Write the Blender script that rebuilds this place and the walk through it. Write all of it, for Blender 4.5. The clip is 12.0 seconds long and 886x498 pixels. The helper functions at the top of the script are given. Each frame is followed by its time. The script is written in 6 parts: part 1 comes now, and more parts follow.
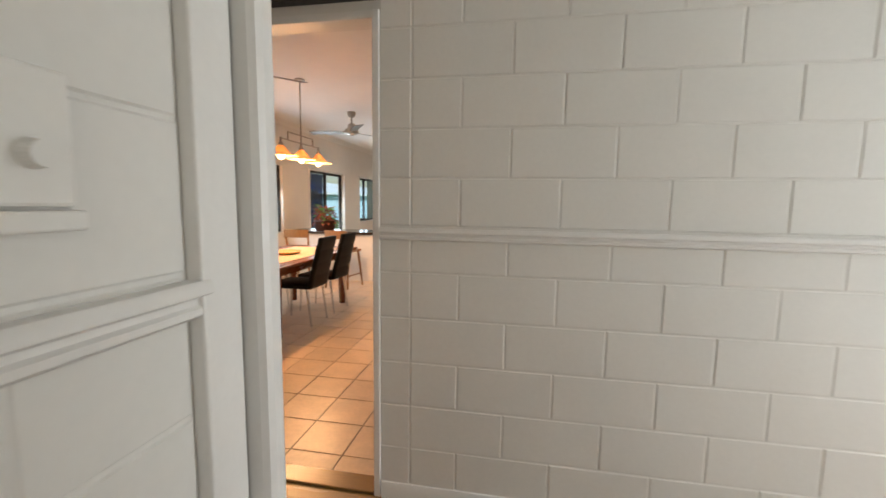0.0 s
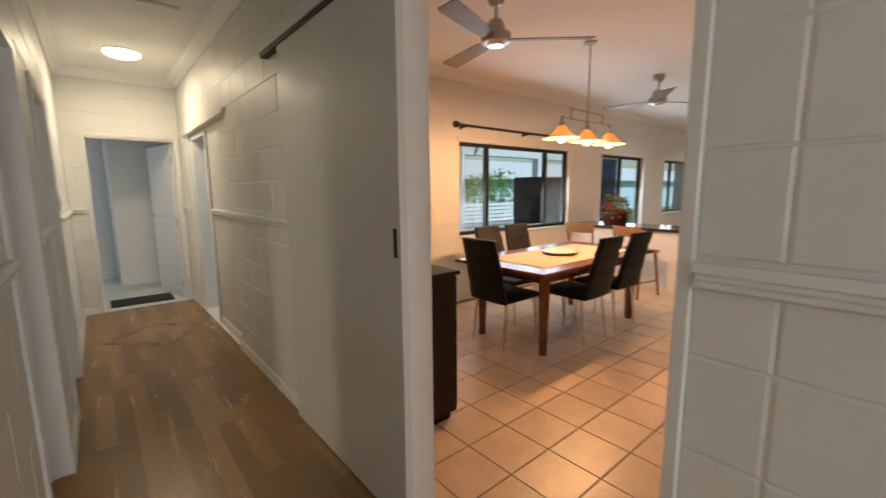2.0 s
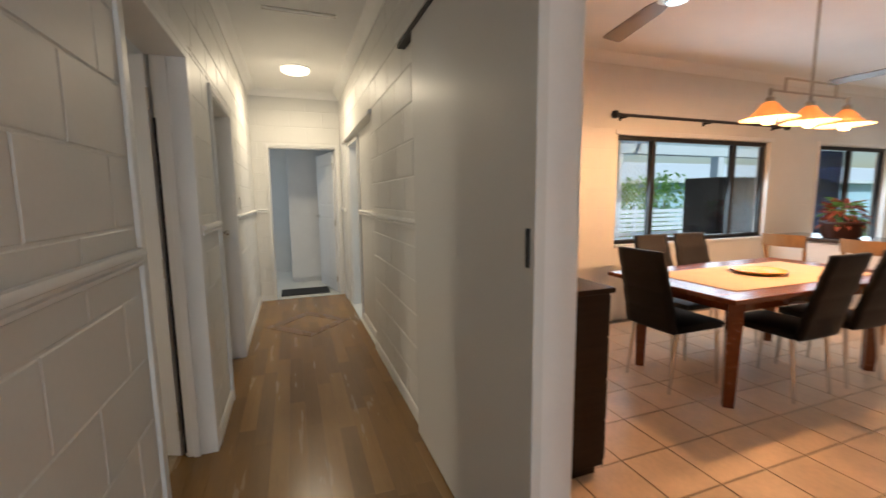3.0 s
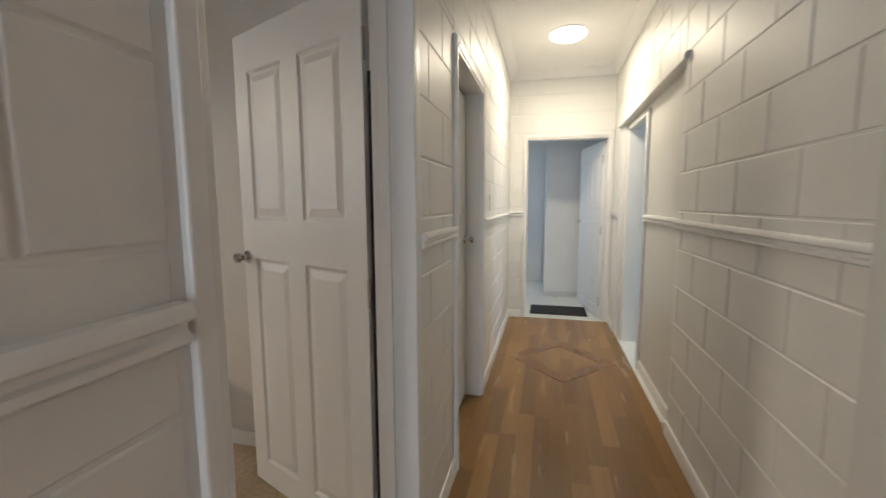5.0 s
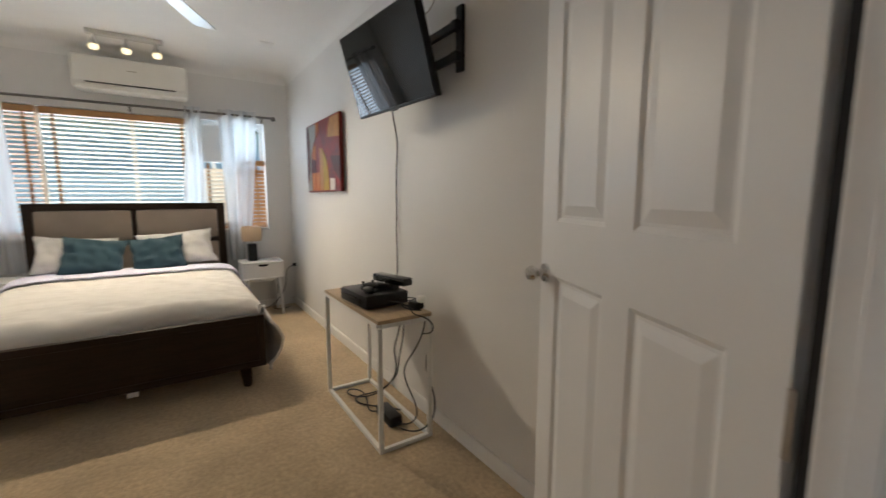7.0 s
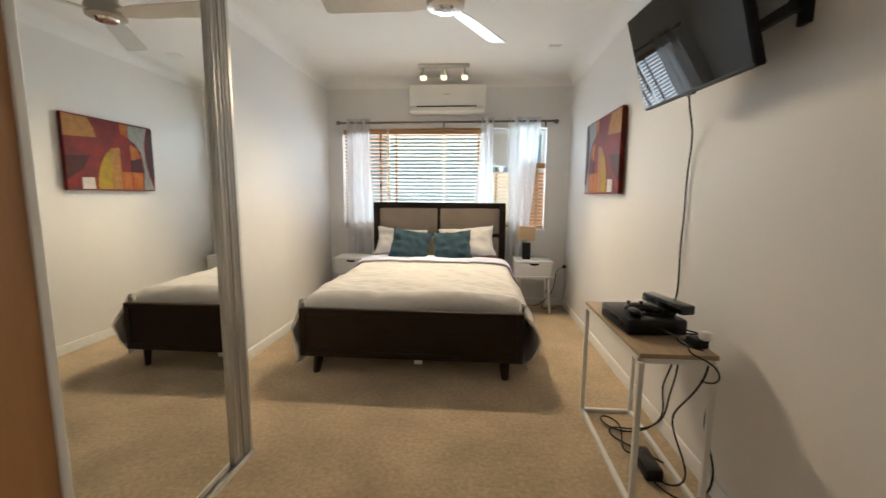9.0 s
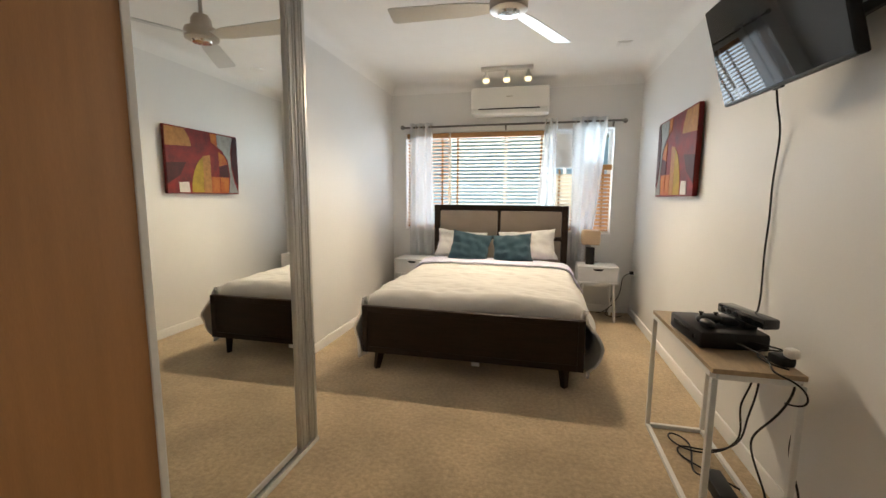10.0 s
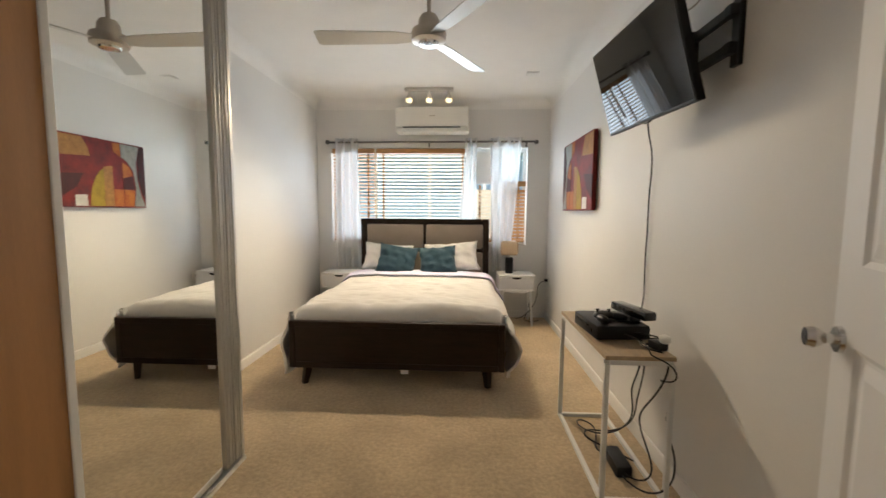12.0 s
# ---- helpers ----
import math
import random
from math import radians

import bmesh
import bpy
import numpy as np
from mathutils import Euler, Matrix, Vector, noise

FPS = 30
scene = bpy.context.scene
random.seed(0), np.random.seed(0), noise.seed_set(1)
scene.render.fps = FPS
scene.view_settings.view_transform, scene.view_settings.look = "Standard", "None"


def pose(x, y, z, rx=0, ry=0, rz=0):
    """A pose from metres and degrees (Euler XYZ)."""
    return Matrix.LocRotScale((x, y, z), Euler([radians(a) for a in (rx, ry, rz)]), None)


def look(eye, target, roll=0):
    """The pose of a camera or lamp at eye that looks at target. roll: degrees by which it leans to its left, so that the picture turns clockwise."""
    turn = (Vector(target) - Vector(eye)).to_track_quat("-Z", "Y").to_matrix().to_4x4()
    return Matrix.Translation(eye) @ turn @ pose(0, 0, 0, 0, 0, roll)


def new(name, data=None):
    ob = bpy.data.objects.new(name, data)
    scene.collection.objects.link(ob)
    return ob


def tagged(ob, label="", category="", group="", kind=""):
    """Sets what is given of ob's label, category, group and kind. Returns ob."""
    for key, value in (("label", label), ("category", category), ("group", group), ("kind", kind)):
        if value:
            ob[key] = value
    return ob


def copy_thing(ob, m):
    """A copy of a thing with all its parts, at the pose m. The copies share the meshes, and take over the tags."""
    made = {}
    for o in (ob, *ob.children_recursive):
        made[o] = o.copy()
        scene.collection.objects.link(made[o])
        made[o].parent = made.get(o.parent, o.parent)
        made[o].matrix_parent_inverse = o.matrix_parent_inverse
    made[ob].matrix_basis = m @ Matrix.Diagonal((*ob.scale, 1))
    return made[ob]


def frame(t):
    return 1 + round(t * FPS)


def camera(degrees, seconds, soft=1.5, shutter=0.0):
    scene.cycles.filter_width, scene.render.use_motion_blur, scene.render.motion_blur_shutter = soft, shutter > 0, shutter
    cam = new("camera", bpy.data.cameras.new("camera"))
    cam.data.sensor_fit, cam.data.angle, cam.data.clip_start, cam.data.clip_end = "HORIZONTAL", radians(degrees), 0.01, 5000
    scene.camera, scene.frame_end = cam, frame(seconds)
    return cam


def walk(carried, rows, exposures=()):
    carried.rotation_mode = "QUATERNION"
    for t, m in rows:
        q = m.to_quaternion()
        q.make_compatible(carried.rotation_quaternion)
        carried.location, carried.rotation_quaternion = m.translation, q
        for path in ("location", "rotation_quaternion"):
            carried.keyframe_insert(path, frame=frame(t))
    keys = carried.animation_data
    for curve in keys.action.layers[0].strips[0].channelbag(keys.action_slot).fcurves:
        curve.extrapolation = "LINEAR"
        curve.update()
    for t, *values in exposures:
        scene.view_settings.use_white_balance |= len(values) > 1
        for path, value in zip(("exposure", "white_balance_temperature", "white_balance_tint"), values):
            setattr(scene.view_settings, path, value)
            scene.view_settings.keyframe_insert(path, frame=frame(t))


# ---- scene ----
cam = camera(94.4, 12.0, shutter=0.4)
PATH = [
    (0, (0.075, 0.154, 1.354), (-0.277, 2.11, 1.13), 0.8),
    (0.5, (0.06, 0.435, 1.366), (-0.558, 2.32, 1.116), 0.4),
    (1, (-0.012, 0.658, 1.349), (-0.937, 2.411, 1.083), -0.1),
    (1.5, (-0.133, 0.821, 1.356), (-1.359, 2.377, 1.083), -0.1),
    (2, (-0.221, 0.961, 1.387), (-1.734, 2.237, 1.099), -0.5),
    (2.5, (-0.349, 1.123, 1.384), (-2.074, 2.098, 1.112), -0.7),
    (3, (-0.51, 1.192, 1.332), (-2.374, 1.872, 1.083), -0.6),
    (5, (-1.597, 1.157, 1.3), (-3.525, 0.672, 1.081), -0.3),
    (5.5, (-1.819, 1.09, 1.307), (-3.63, 0.272, 1.084), -0.3),
    (6, (-2.003, 1.023, 1.307), (-3.626, -0.123, 1.08), -0.2),
    (6.5, (-2.105, 0.904, 1.307), (-3.488, -0.519, 1.057), -0.1),
    (7, (-2.17, 0.762, 1.307), (-3.263, -0.894, 1.055), 0.0),
    (7.5, (-2.243, 0.68, 1.309), (-2.999, -1.153, 1.049), 0.2),
    (9.5, (-2.303, 0.62, 1.338), (-1.961, -1.333, 1.077), 0.4),
    (10, (-2.313, 0.638, 1.337), (-1.866, -1.296, 1.086), 0.4),
    (10.5, (-2.35, 0.644, 1.334), (-1.866, -1.282, 1.099), 0.4),
    (11, (-2.373, 0.67, 1.333), (-1.931, -1.269, 1.114), 0.5),
    (11.5, (-2.37, 0.719, 1.334), (-2.059, -1.247, 1.135), 0.4),
    (12, (-2.332, 0.777, 1.338), (-2.236, -1.212, 1.156), 0.4),
]
EXPOSURES = [(0, -0.18, 6900, 10), (1, -0.46, 7900, 10), (1.5, -0.42, 7300, 10), (2.5, -0.38, 6600, 10), (3, -0.3, 6500, 10), (5, 0.05, 6000, 10), (6, -0.08, 5900, 10), (7.5, -0.12, 6250, 10), (9.5, 0.12, 6500, 10), (12, 0.12, 6500, 10)]
walk(cam, [(t, look(eye, target, roll)) for t, eye, target, roll in PATH], EXPOSURES)

# ---- world and large lights ----
world = bpy.data.worlds.new("sky")
scene.world = world
world.use_nodes = True
wn = world.node_tree
sky = wn.nodes.new("ShaderNodeTexSky")
sky.sky_type, sky.sun_disc = "NISHITA", False
sky.sun_elevation, sky.sun_rotation = radians(40), radians(70)
wn.links.new(sky.outputs[0], wn.nodes["Background"].inputs[0])
wn.nodes["Background"].inputs[1].default_value = 0.15
sun = new("sun", bpy.data.lights.new("sun", "SUN"))
sun.data.energy, sun.data.angle, sun.data.color = 5.0, radians(0.5), (1, 0.95, 0.87)
sun.rotation_euler = (radians(50), 0, radians(110))


def area_lamp(name, eye, target, w, h, watts, color):
    ob = new(name, bpy.data.lights.new(name, "AREA"))
    ob.data.shape, ob.data.size, ob.data.size_y = "RECTANGLE", w, h
    ob.data.energy, ob.data.color = watts, color
    ob.matrix_world = look(eye, target)
    return ob


def bulb_lamp(name, at, watts, color, size=0.04):
    ob = new(name, bpy.data.lights.new(name, "POINT"))
    ob.data.energy, ob.data.color, ob.data.shadow_soft_size = watts, color, size
    ob.location = at
    return ob


def spot_lamp(name, eye, target, watts, color, cone=112):
    ob = new(name, bpy.data.lights.new(name, "SPOT"))
    ob.data.energy, ob.data.color, ob.data.shadow_soft_size = watts, color, 0.018
    ob.data.spot_size, ob.data.spot_blend = radians(cone), 0.7
    ob.matrix_world = look(eye, target)
    return ob


WARM, WARMER, COOL = (1.0, 0.78, 0.50), (1.0, 0.54, 0.25), (0.72, 0.86, 1.0)
# daylight in the window openings, the last three of them added out of view
area_lamp("dining_window_daylight", (-3.98, 5.48, 1.37), (0, 5.48, 0.3), 2.2, 1.1, 44, COOL)
area_lamp("sliding_door_daylight", (-3.98, 8.37, 1.0), (0, 8.37, 0.6), 1.5, 1.8, 44, COOL)
area_lamp("kitchen_window_daylight", (-3.98, 11.2, 1.3), (0, 11.2, 0.4), 2.0, 1.0, 34, COOL)
area_lamp("bedroom_window_daylight", (-1.9, -4.515, 1.52), (-1.9, 0, 1.7), 2.4, 1.15, 54, (0.76, 0.88, 1.0))
area_lamp("bathroom_daylight", (-5.3, 4.3, 1.6), (-5.3, 1.9, 1.0), 1.2, 1.2, 18, (0.88, 0.95, 1.0))
# added lamp brightening the laundry from an unseen side
area_lamp("laundry_daylight", (-7.4, -0.35, 1.6), (-7.4, 2, 1.0), 0.9, 0.9, 9, (0.75, 0.88, 1.0))
# cool light falls from the east; the opening itself is added, unseen
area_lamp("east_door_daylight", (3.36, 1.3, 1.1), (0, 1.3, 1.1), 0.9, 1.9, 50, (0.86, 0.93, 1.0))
# fill lamp for the block wall, in a made-up opening behind the start
area_lamp("passage_window_daylight", (0.45, -1.42, 1.5), (0.45, 1.8, 1.1), 0.8, 1.1, 6.0, (1.0, 0.94, 0.84))
# lamps of the place, and two added downlights
hall_lamp = area_lamp("hall_lamp_light", (-5.3, 1.3, 2.59), (-5.3, 1.3001, 0), 0.26, 0.26, 23, (1.0, 0.84, 0.60))
hall_lamp.data.shape = "DISK"
for k in range(3):
    bulb_lamp("pendant_light", (-2.37, 4.14 + 0.41 * k, 1.79), 56, WARMER, 0.045)
    spot_lamp("spot_bar_light", (-1.72 - 0.22 * k, -3.9, 2.53), (-1.72 - 0.22 * k, -2.1, 0.0), 70, (1.0, 0.82, 0.58))
# the two at x -0.6 are unseen additions that fill the room
for x, y in ((-2.9, 8.55), (-2.95, 11.0), (-0.6, 8.55), (-0.6, 6.0)):
    spot_lamp("downlight_light", (x, y, 2.66), (x, y + 0.001, 0), 24, (1.0, 0.90, 0.78), 140)

# ---- materials ----


def mat(name, color, rough=0.5, metal=0.0, vary=0.08, scale=6.0, grain=80.0, bump=0.05, depth=0.004, stretch=(1, 1, 1), random_tone=0.0, contrast=0.2, second=None, emit=0.0, sheen=0.0, coat=0.0, spec=0.5):
    """A surface with stains at one scale, grain at another, and fine relief."""
    m = bpy.data.materials.new(name)
    m.use_nodes = True
    n, ln = m.node_tree.nodes, m.node_tree.links
    b = n["Principled BSDF"]
    b.inputs["Metallic"].default_value = metal
    geo = n.new("ShaderNodeNewGeometry")
    mp = n.new("ShaderNodeMapping")
    mp.inputs["Scale"].default_value = stretch
    ln.new(geo.outputs["Position"], mp.inputs[0])
    big, small = n.new("ShaderNodeTexNoise"), n.new("ShaderNodeTexNoise")
    big.inputs["Scale"].default_value, big.inputs["Detail"].default_value = scale, 4
    small.inputs["Scale"].default_value, small.inputs["Detail"].default_value = grain, 3
    for t in (big, small):
        ln.new(mp.outputs[0], t.inputs["Vector"])
    mix = n.new("ShaderNodeMath")
    mix.operation = "MULTIPLY_ADD"
    mix.inputs[1].default_value = 0.4
    ln.new(small.outputs[0], mix.inputs[0])
    half = n.new("ShaderNodeMath")
    half.operation = "MULTIPLY"
    half.inputs[1].default_value = 0.6
    ln.new(big.outputs[0], half.inputs[0])
    ln.new(half.outputs[0], mix.inputs[2])
    ramp = n.new("ShaderNodeValToRGB")
    a, c = ramp.color_ramp.elements
    a.position, c.position = 0.5 - contrast, 0.5 + contrast
    lo = [x * (1 - vary) for x in color] if second is None else second
    hi = [min(1, x * (1 + vary)) for x in color]
    a.color, c.color = (*lo, 1), (*hi, 1)
    ln.new(mix.outputs[0], ramp.inputs[0])
    out = ramp.outputs[0]
    if random_tone:
        info, hsv = n.new("ShaderNodeObjectInfo"), n.new("ShaderNodeHueSaturation")
        rr = n.new("ShaderNodeMapRange")
        rr.inputs["To Min"].default_value, rr.inputs["To Max"].default_value = 1 - random_tone, 1 + random_tone
        ln.new(info.outputs["Random"], rr.inputs[0])
        ln.new(rr.outputs[0], hsv.inputs["Value"])
        ln.new(out, hsv.inputs["Color"])
        out = hsv.outputs[0]
    ln.new(out, b.inputs["Base Color"])
    r2 = n.new("ShaderNodeMapRange")
    r2.inputs["To Min"].default_value, r2.inputs["To Max"].default_value = rough - min(0.08, 0.3 * rough), min(1, rough + min(0.08, 0.3 * rough))
    ln.new(big.outputs[0], r2.inputs[0])
    ln.new(r2.outputs[0], b.inputs["Roughness"])
    if bump:
        bp = n.new("ShaderNodeBump")
        bp.inputs["Strength"].default_value, bp.inputs["Distance"].default_value = bump, depth
        ln.new(mix.outputs[0], bp.inputs["Height"])
        ln.new(bp.outputs[0], b.inputs["Normal"])
    if emit:
        b.inputs["Emission Color"].default_value = (*color, 1)
        b.inputs["Emission Strength"].default_value = emit
    b.inputs["Sheen Weight"].default_value = sheen
    b.inputs["Coat Weight"].default_value = coat
    b.inputs["Specular IOR Level"].default_value = spec
    return m


def patches(m, scale, amount):
    """Broad soft patches of tone over a surface, as worn pile has."""
    n, ln = m.node_tree.nodes, m.node_tree.links
    socket = n["Principled BSDF"].inputs["Base Color"]
    source = socket.links[0].from_socket
    geo, tex, rr, hsv = n.new("ShaderNodeNewGeometry"), n.new("ShaderNodeTexNoise"), n.new("ShaderNodeMapRange"), n.new("ShaderNodeHueSaturation")
    tex.inputs["Scale"].default_value, tex.inputs["Detail"].default_value = scale, 3
    rr.inputs["From Min"].default_value, rr.inputs["From Max"].default_value = 0.3, 0.7
    rr.inputs["To Min"].default_value, rr.inputs["To Max"].default_value = 1 - amount, 1 + amount
    ln.new(geo.outputs["Position"], tex.inputs["Vector"])
    ln.new(tex.outputs[0], rr.inputs[0])
    ln.new(rr.outputs[0], hsv.inputs["Value"])
    ln.new(source, hsv.inputs["Color"])
    ln.new(hsv.outputs[0], socket)


def block_paint(name, color, rough):
    """Painted blockwork seen from afar: faint joints of 0.4 x 0.2 m in the relief."""
    m = mat(name, color, rough, vary=0.03, bump=0.1)
    n, ln = m.node_tree.nodes, m.node_tree.links
    geo, sep, comb, add = n.new("ShaderNodeNewGeometry"), n.new("ShaderNodeSeparateXYZ"), n.new("ShaderNodeCombineXYZ"), n.new("ShaderNodeMath")
    ln.new(geo.outputs["Position"], sep.inputs[0])
    ln.new(sep.outputs[0], add.inputs[0]), ln.new(sep.outputs[1], add.inputs[1])
    ln.new(add.outputs[0], comb.inputs[0]), ln.new(sep.outputs[2], comb.inputs[1])
    brick = n.new("ShaderNodeTexBrick")
    brick.inputs["Scale"].default_value, brick.inputs["Mortar Size"].default_value = 1.0, 0.006
    brick.inputs["Brick Width"].default_value, brick.inputs["Row Height"].default_value = 0.4, 0.2
    ln.new(comb.outputs[0], brick.inputs["Vector"])
    bp = n.new("ShaderNodeBump")
    bp.invert = True
    bp.inputs["Strength"].default_value, bp.inputs["Distance"].default_value = 0.5, 0.004
    ln.new(brick.outputs["Fac"], bp.inputs["Height"])
    ln.new(bp.outputs[0], n["Principled BSDF"].inputs["Normal"])
    return m


def glass(name, tint=(0.9, 0.95, 0.96)):
    m = bpy.data.materials.new(name)
    m.use_nodes = True
    n, ln = m.node_tree.nodes, m.node_tree.links
    n.remove(n["Principled BSDF"])
    tr, gl, mx = n.new("ShaderNodeBsdfTransparent"), n.new("ShaderNodeBsdfGlossy"), n.new("ShaderNodeMixShader")
    mx.inputs[0].default_value = 0.05
    tr.inputs[0].default_value = (*tint, 1)
    gl.inputs["Roughness"].default_value = 0.02
    ln.new(tr.outputs[0], mx.inputs[1]), ln.new(gl.outputs[0], mx.inputs[2])
    ln.new(mx.outputs[0], n["Material Output"].inputs[0])
    return m


def translucent(name, color):
    m = bpy.data.materials.new(name)
    m.use_nodes = True
    n, ln = m.node_tree.nodes, m.node_tree.links
    b = n["Principled BSDF"]
    b.inputs["Base Color"].default_value, b.inputs["Roughness"].default_value = (*color, 1), 0.3
    tl, mx = n.new("ShaderNodeBsdfTranslucent"), n.new("ShaderNodeMixShader")
    tl.inputs[0].default_value = (*color, 1)
    mx.inputs[0].default_value = 0.5
    ln.new(b.outputs[0], mx.inputs[1]), ln.new(tl.outputs[0], mx.inputs[2])
    ln.new(mx.outputs[0], n["Material Output"].inputs[0])
    return m


def sheer(name):
    m = bpy.data.materials.new(name)
    m.use_nodes = True
    n, ln = m.node_tree.nodes, m.node_tree.links
    b = n["Principled BSDF"]
    b.inputs["Base Color"].default_value, b.inputs["Roughness"].default_value = (0.85, 0.86, 0.87, 1), 0.9
    tl, tr, m1, m2 = n.new("ShaderNodeBsdfTranslucent"), n.new("ShaderNodeBsdfTransparent"), n.new("ShaderNodeMixShader"), n.new("ShaderNodeMixShader")
    tl.inputs[0].default_value = (0.74, 0.75, 0.76, 1)
    m1.inputs[0].default_value, m2.inputs[0].default_value = 0.5, 0.22
    ln.new(b.outputs[0], m1.inputs[1]), ln.new(tl.outputs[0], m1.inputs[2])
    ln.new(m1.outputs[0], m2.inputs[1]), ln.new(tr.outputs[0], m2.inputs[2])
    ln.new(m2.outputs[0], n["Material Output"].inputs[0])
    return m


PAINT = mat("white_gloss_block_paint", (0.74, 0.73, 0.70), 0.46, vary=0.03, scale=3, grain=60, bump=0.16, depth=0.003)
PLASTER = mat("white_plaster_paint", (0.77, 0.76, 0.74), 0.5, vary=0.025, scale=2, grain=120, bump=0.06)
BLOCKFAR = block_paint("painted_blockwork", (0.77, 0.75, 0.71), 0.5)
TRIM = mat("white_gloss_trim_paint", (0.78, 0.77, 0.75), 0.38, vary=0.03, bump=0.04)
DOORPAINT = mat("white_enamel_door_paint", (0.76, 0.76, 0.76), 0.42, vary=0.02, grain=200, bump=0.01, depth=0.001)
SLIDER = mat("offwhite_flush_door_paint", (0.66, 0.65, 0.62), 0.38, vary=0.03, scale=2, bump=0.04)
CEIL = mat("ceiling_paint", (0.86, 0.85, 0.83), 0.8, vary=0.02, bump=0.05)
PLANK = mat("timber_floor_planks", (0.265, 0.145, 0.050), 0.25, vary=0.16, scale=3, grain=26, bump=0.02, depth=0.001, stretch=(0.5, 5, 1), random_tone=0.22, contrast=0.25, spec=0.4)
INLAY = mat("darker_timber_inlay", (0.20, 0.102, 0.036), 0.28, vary=0.12, scale=3, grain=20, bump=0.02, depth=0.001, stretch=(1, 3, 1), random_tone=0.10)
TILE = mat("glazed_floor_tile", (0.72, 0.535, 0.375), 0.34, vary=0.12, scale=7, grain=40, bump=0.05, depth=0.002, random_tone=0.05)
GROUT = mat("brown_grout", (0.17, 0.13, 0.10), 0.9, vary=0.2)
PALETILE = mat("pale_floor_tile", (0.70, 0.70, 0.66), 0.3, vary=0.08)
CARPET = mat("beige_carpet", (0.43, 0.325, 0.200), 0.97, vary=0.20, scale=42, grain=150, bump=1.0, depth=0.006, contrast=0.14, sheen=0.2)
patches(CARPET, 2.6, 0.16)
DARKWOOD = mat("dark_walnut_wood", (0.023, 0.0125, 0.007), 0.45, spec=0.2, vary=0.4, scale=4, grain=30, bump=0.08, stretch=(1, 1, 9))
REDWOOD = mat("polished_red_brown_wood", (0.17, 0.045, 0.015), 0.25, vary=0.3, scale=4, grain=30, bump=0.04, stretch=(7, 1, 7))
OAK = mat("light_oak_laminate", (0.42, 0.31, 0.19), 0.45, vary=0.22, scale=5, grain=40, bump=0.04, stretch=(9, 1, 9))
MAPLE = mat("brown_wood_grain_board", (0.40, 0.20, 0.080), 0.42, vary=0.12, scale=4, grain=60, bump=0.03, stretch=(8, 8, 0.6))
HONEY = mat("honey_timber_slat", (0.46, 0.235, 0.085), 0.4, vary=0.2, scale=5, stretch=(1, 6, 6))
# timber slats made paler: the window's glare is put into their colour
BACKLITSLAT = mat("backlit_timber_slat", (0.74, 0.64, 0.50), 0.45, vary=0.1, stretch=(1, 6, 6))
STOOLWOOD = mat("mid_brown_stool_wood", (0.26, 0.135, 0.055), 0.4, vary=0.25, stretch=(5, 5, 1))
BLACK = mat("black_plastic", (0.010, 0.010, 0.011), 0.38, spec=0.25, vary=0.2, bump=0.03)
BLACKGLOSS = mat("black_gloss_screen", (0.010, 0.011, 0.012), 0.03, vary=0.1, bump=0)
RUBBER = mat("black_rubber", (0.012, 0.012, 0.013), 0.75, vary=0.3, bump=0.4)
LEATHER = mat("black_leatherette", (0.008, 0.007, 0.007), 0.55, spec=0.2, vary=0.25, grain=200, bump=0.2)
GREYLEATHER = mat("charcoal_leatherette", (0.028, 0.026, 0.026), 0.5, spec=0.25, vary=0.2, grain=200, bump=0.2)
CHROME = mat("chrome", (0.72, 0.71, 0.70), 0.16, 1.0, vary=0.05, bump=0)
STEEL = mat("brushed_nickel", (0.46, 0.42, 0.37), 0.32, 1.0, vary=0.1, grain=150, bump=0.05)
DARKSTEEL = mat("dark_steel", (0.17, 0.16, 0.15), 0.35, 1.0, vary=0.1, grain=150, bump=0.05)
ALU = mat("satin_aluminium", (0.62, 0.61, 0.58), 0.36, 0.55, vary=0.06, bump=0.02)
BRONZE = mat("dark_bronze_aluminium", (0.016, 0.014, 0.013), 0.45, 0.0, vary=0.2)
WHITEMETAL = mat("white_powder_coat", (0.74, 0.74, 0.72), 0.4, vary=0.04)
WHITEPLASTIC = mat("white_plastic", (0.80, 0.79, 0.76), 0.35, vary=0.03, bump=0.02)
WHITEWOOD = mat("white_lacquered_wood", (0.76, 0.76, 0.76), 0.4, vary=0.04)
TAUPE = mat("taupe_upholstery", (0.33, 0.27, 0.22), 0.85, vary=0.1, grain=260, bump=0.4, sheen=0.2)
LINEN = mat("cream_duvet_cotton", (0.65, 0.62, 0.58), 0.9, vary=0.06, scale=5, grain=300, bump=0.3, sheen=0.2)
GREYLINEN = mat("white_pillow_cotton", (0.72, 0.70, 0.67), 0.9, vary=0.08, scale=9, grain=300, bump=0.3)
LAVENDER = mat("lavender_sheet_cotton", (0.66, 0.65, 0.80), 0.9, vary=0.05, grain=300, bump=0.2)
TEAL = mat("teal_velvet", (0.017, 0.054, 0.076), 0.85, vary=0.14, scale=6, grain=250, bump=0.3, sheen=0.15, contrast=0.3)
SHADE = mat("beige_lamp_shade", (0.62, 0.46, 0.30), 0.9, vary=0.08, grain=300, bump=0.3)
GLOW = mat("lamp_diffuser_glow", (1.0, 0.86, 0.62), 0.4, vary=0.0, bump=0, emit=5)
SPOTGLOW = mat("spot_bulb_glow", (1.0, 0.80, 0.46), 0.4, vary=0.0, bump=0, emit=1.7)
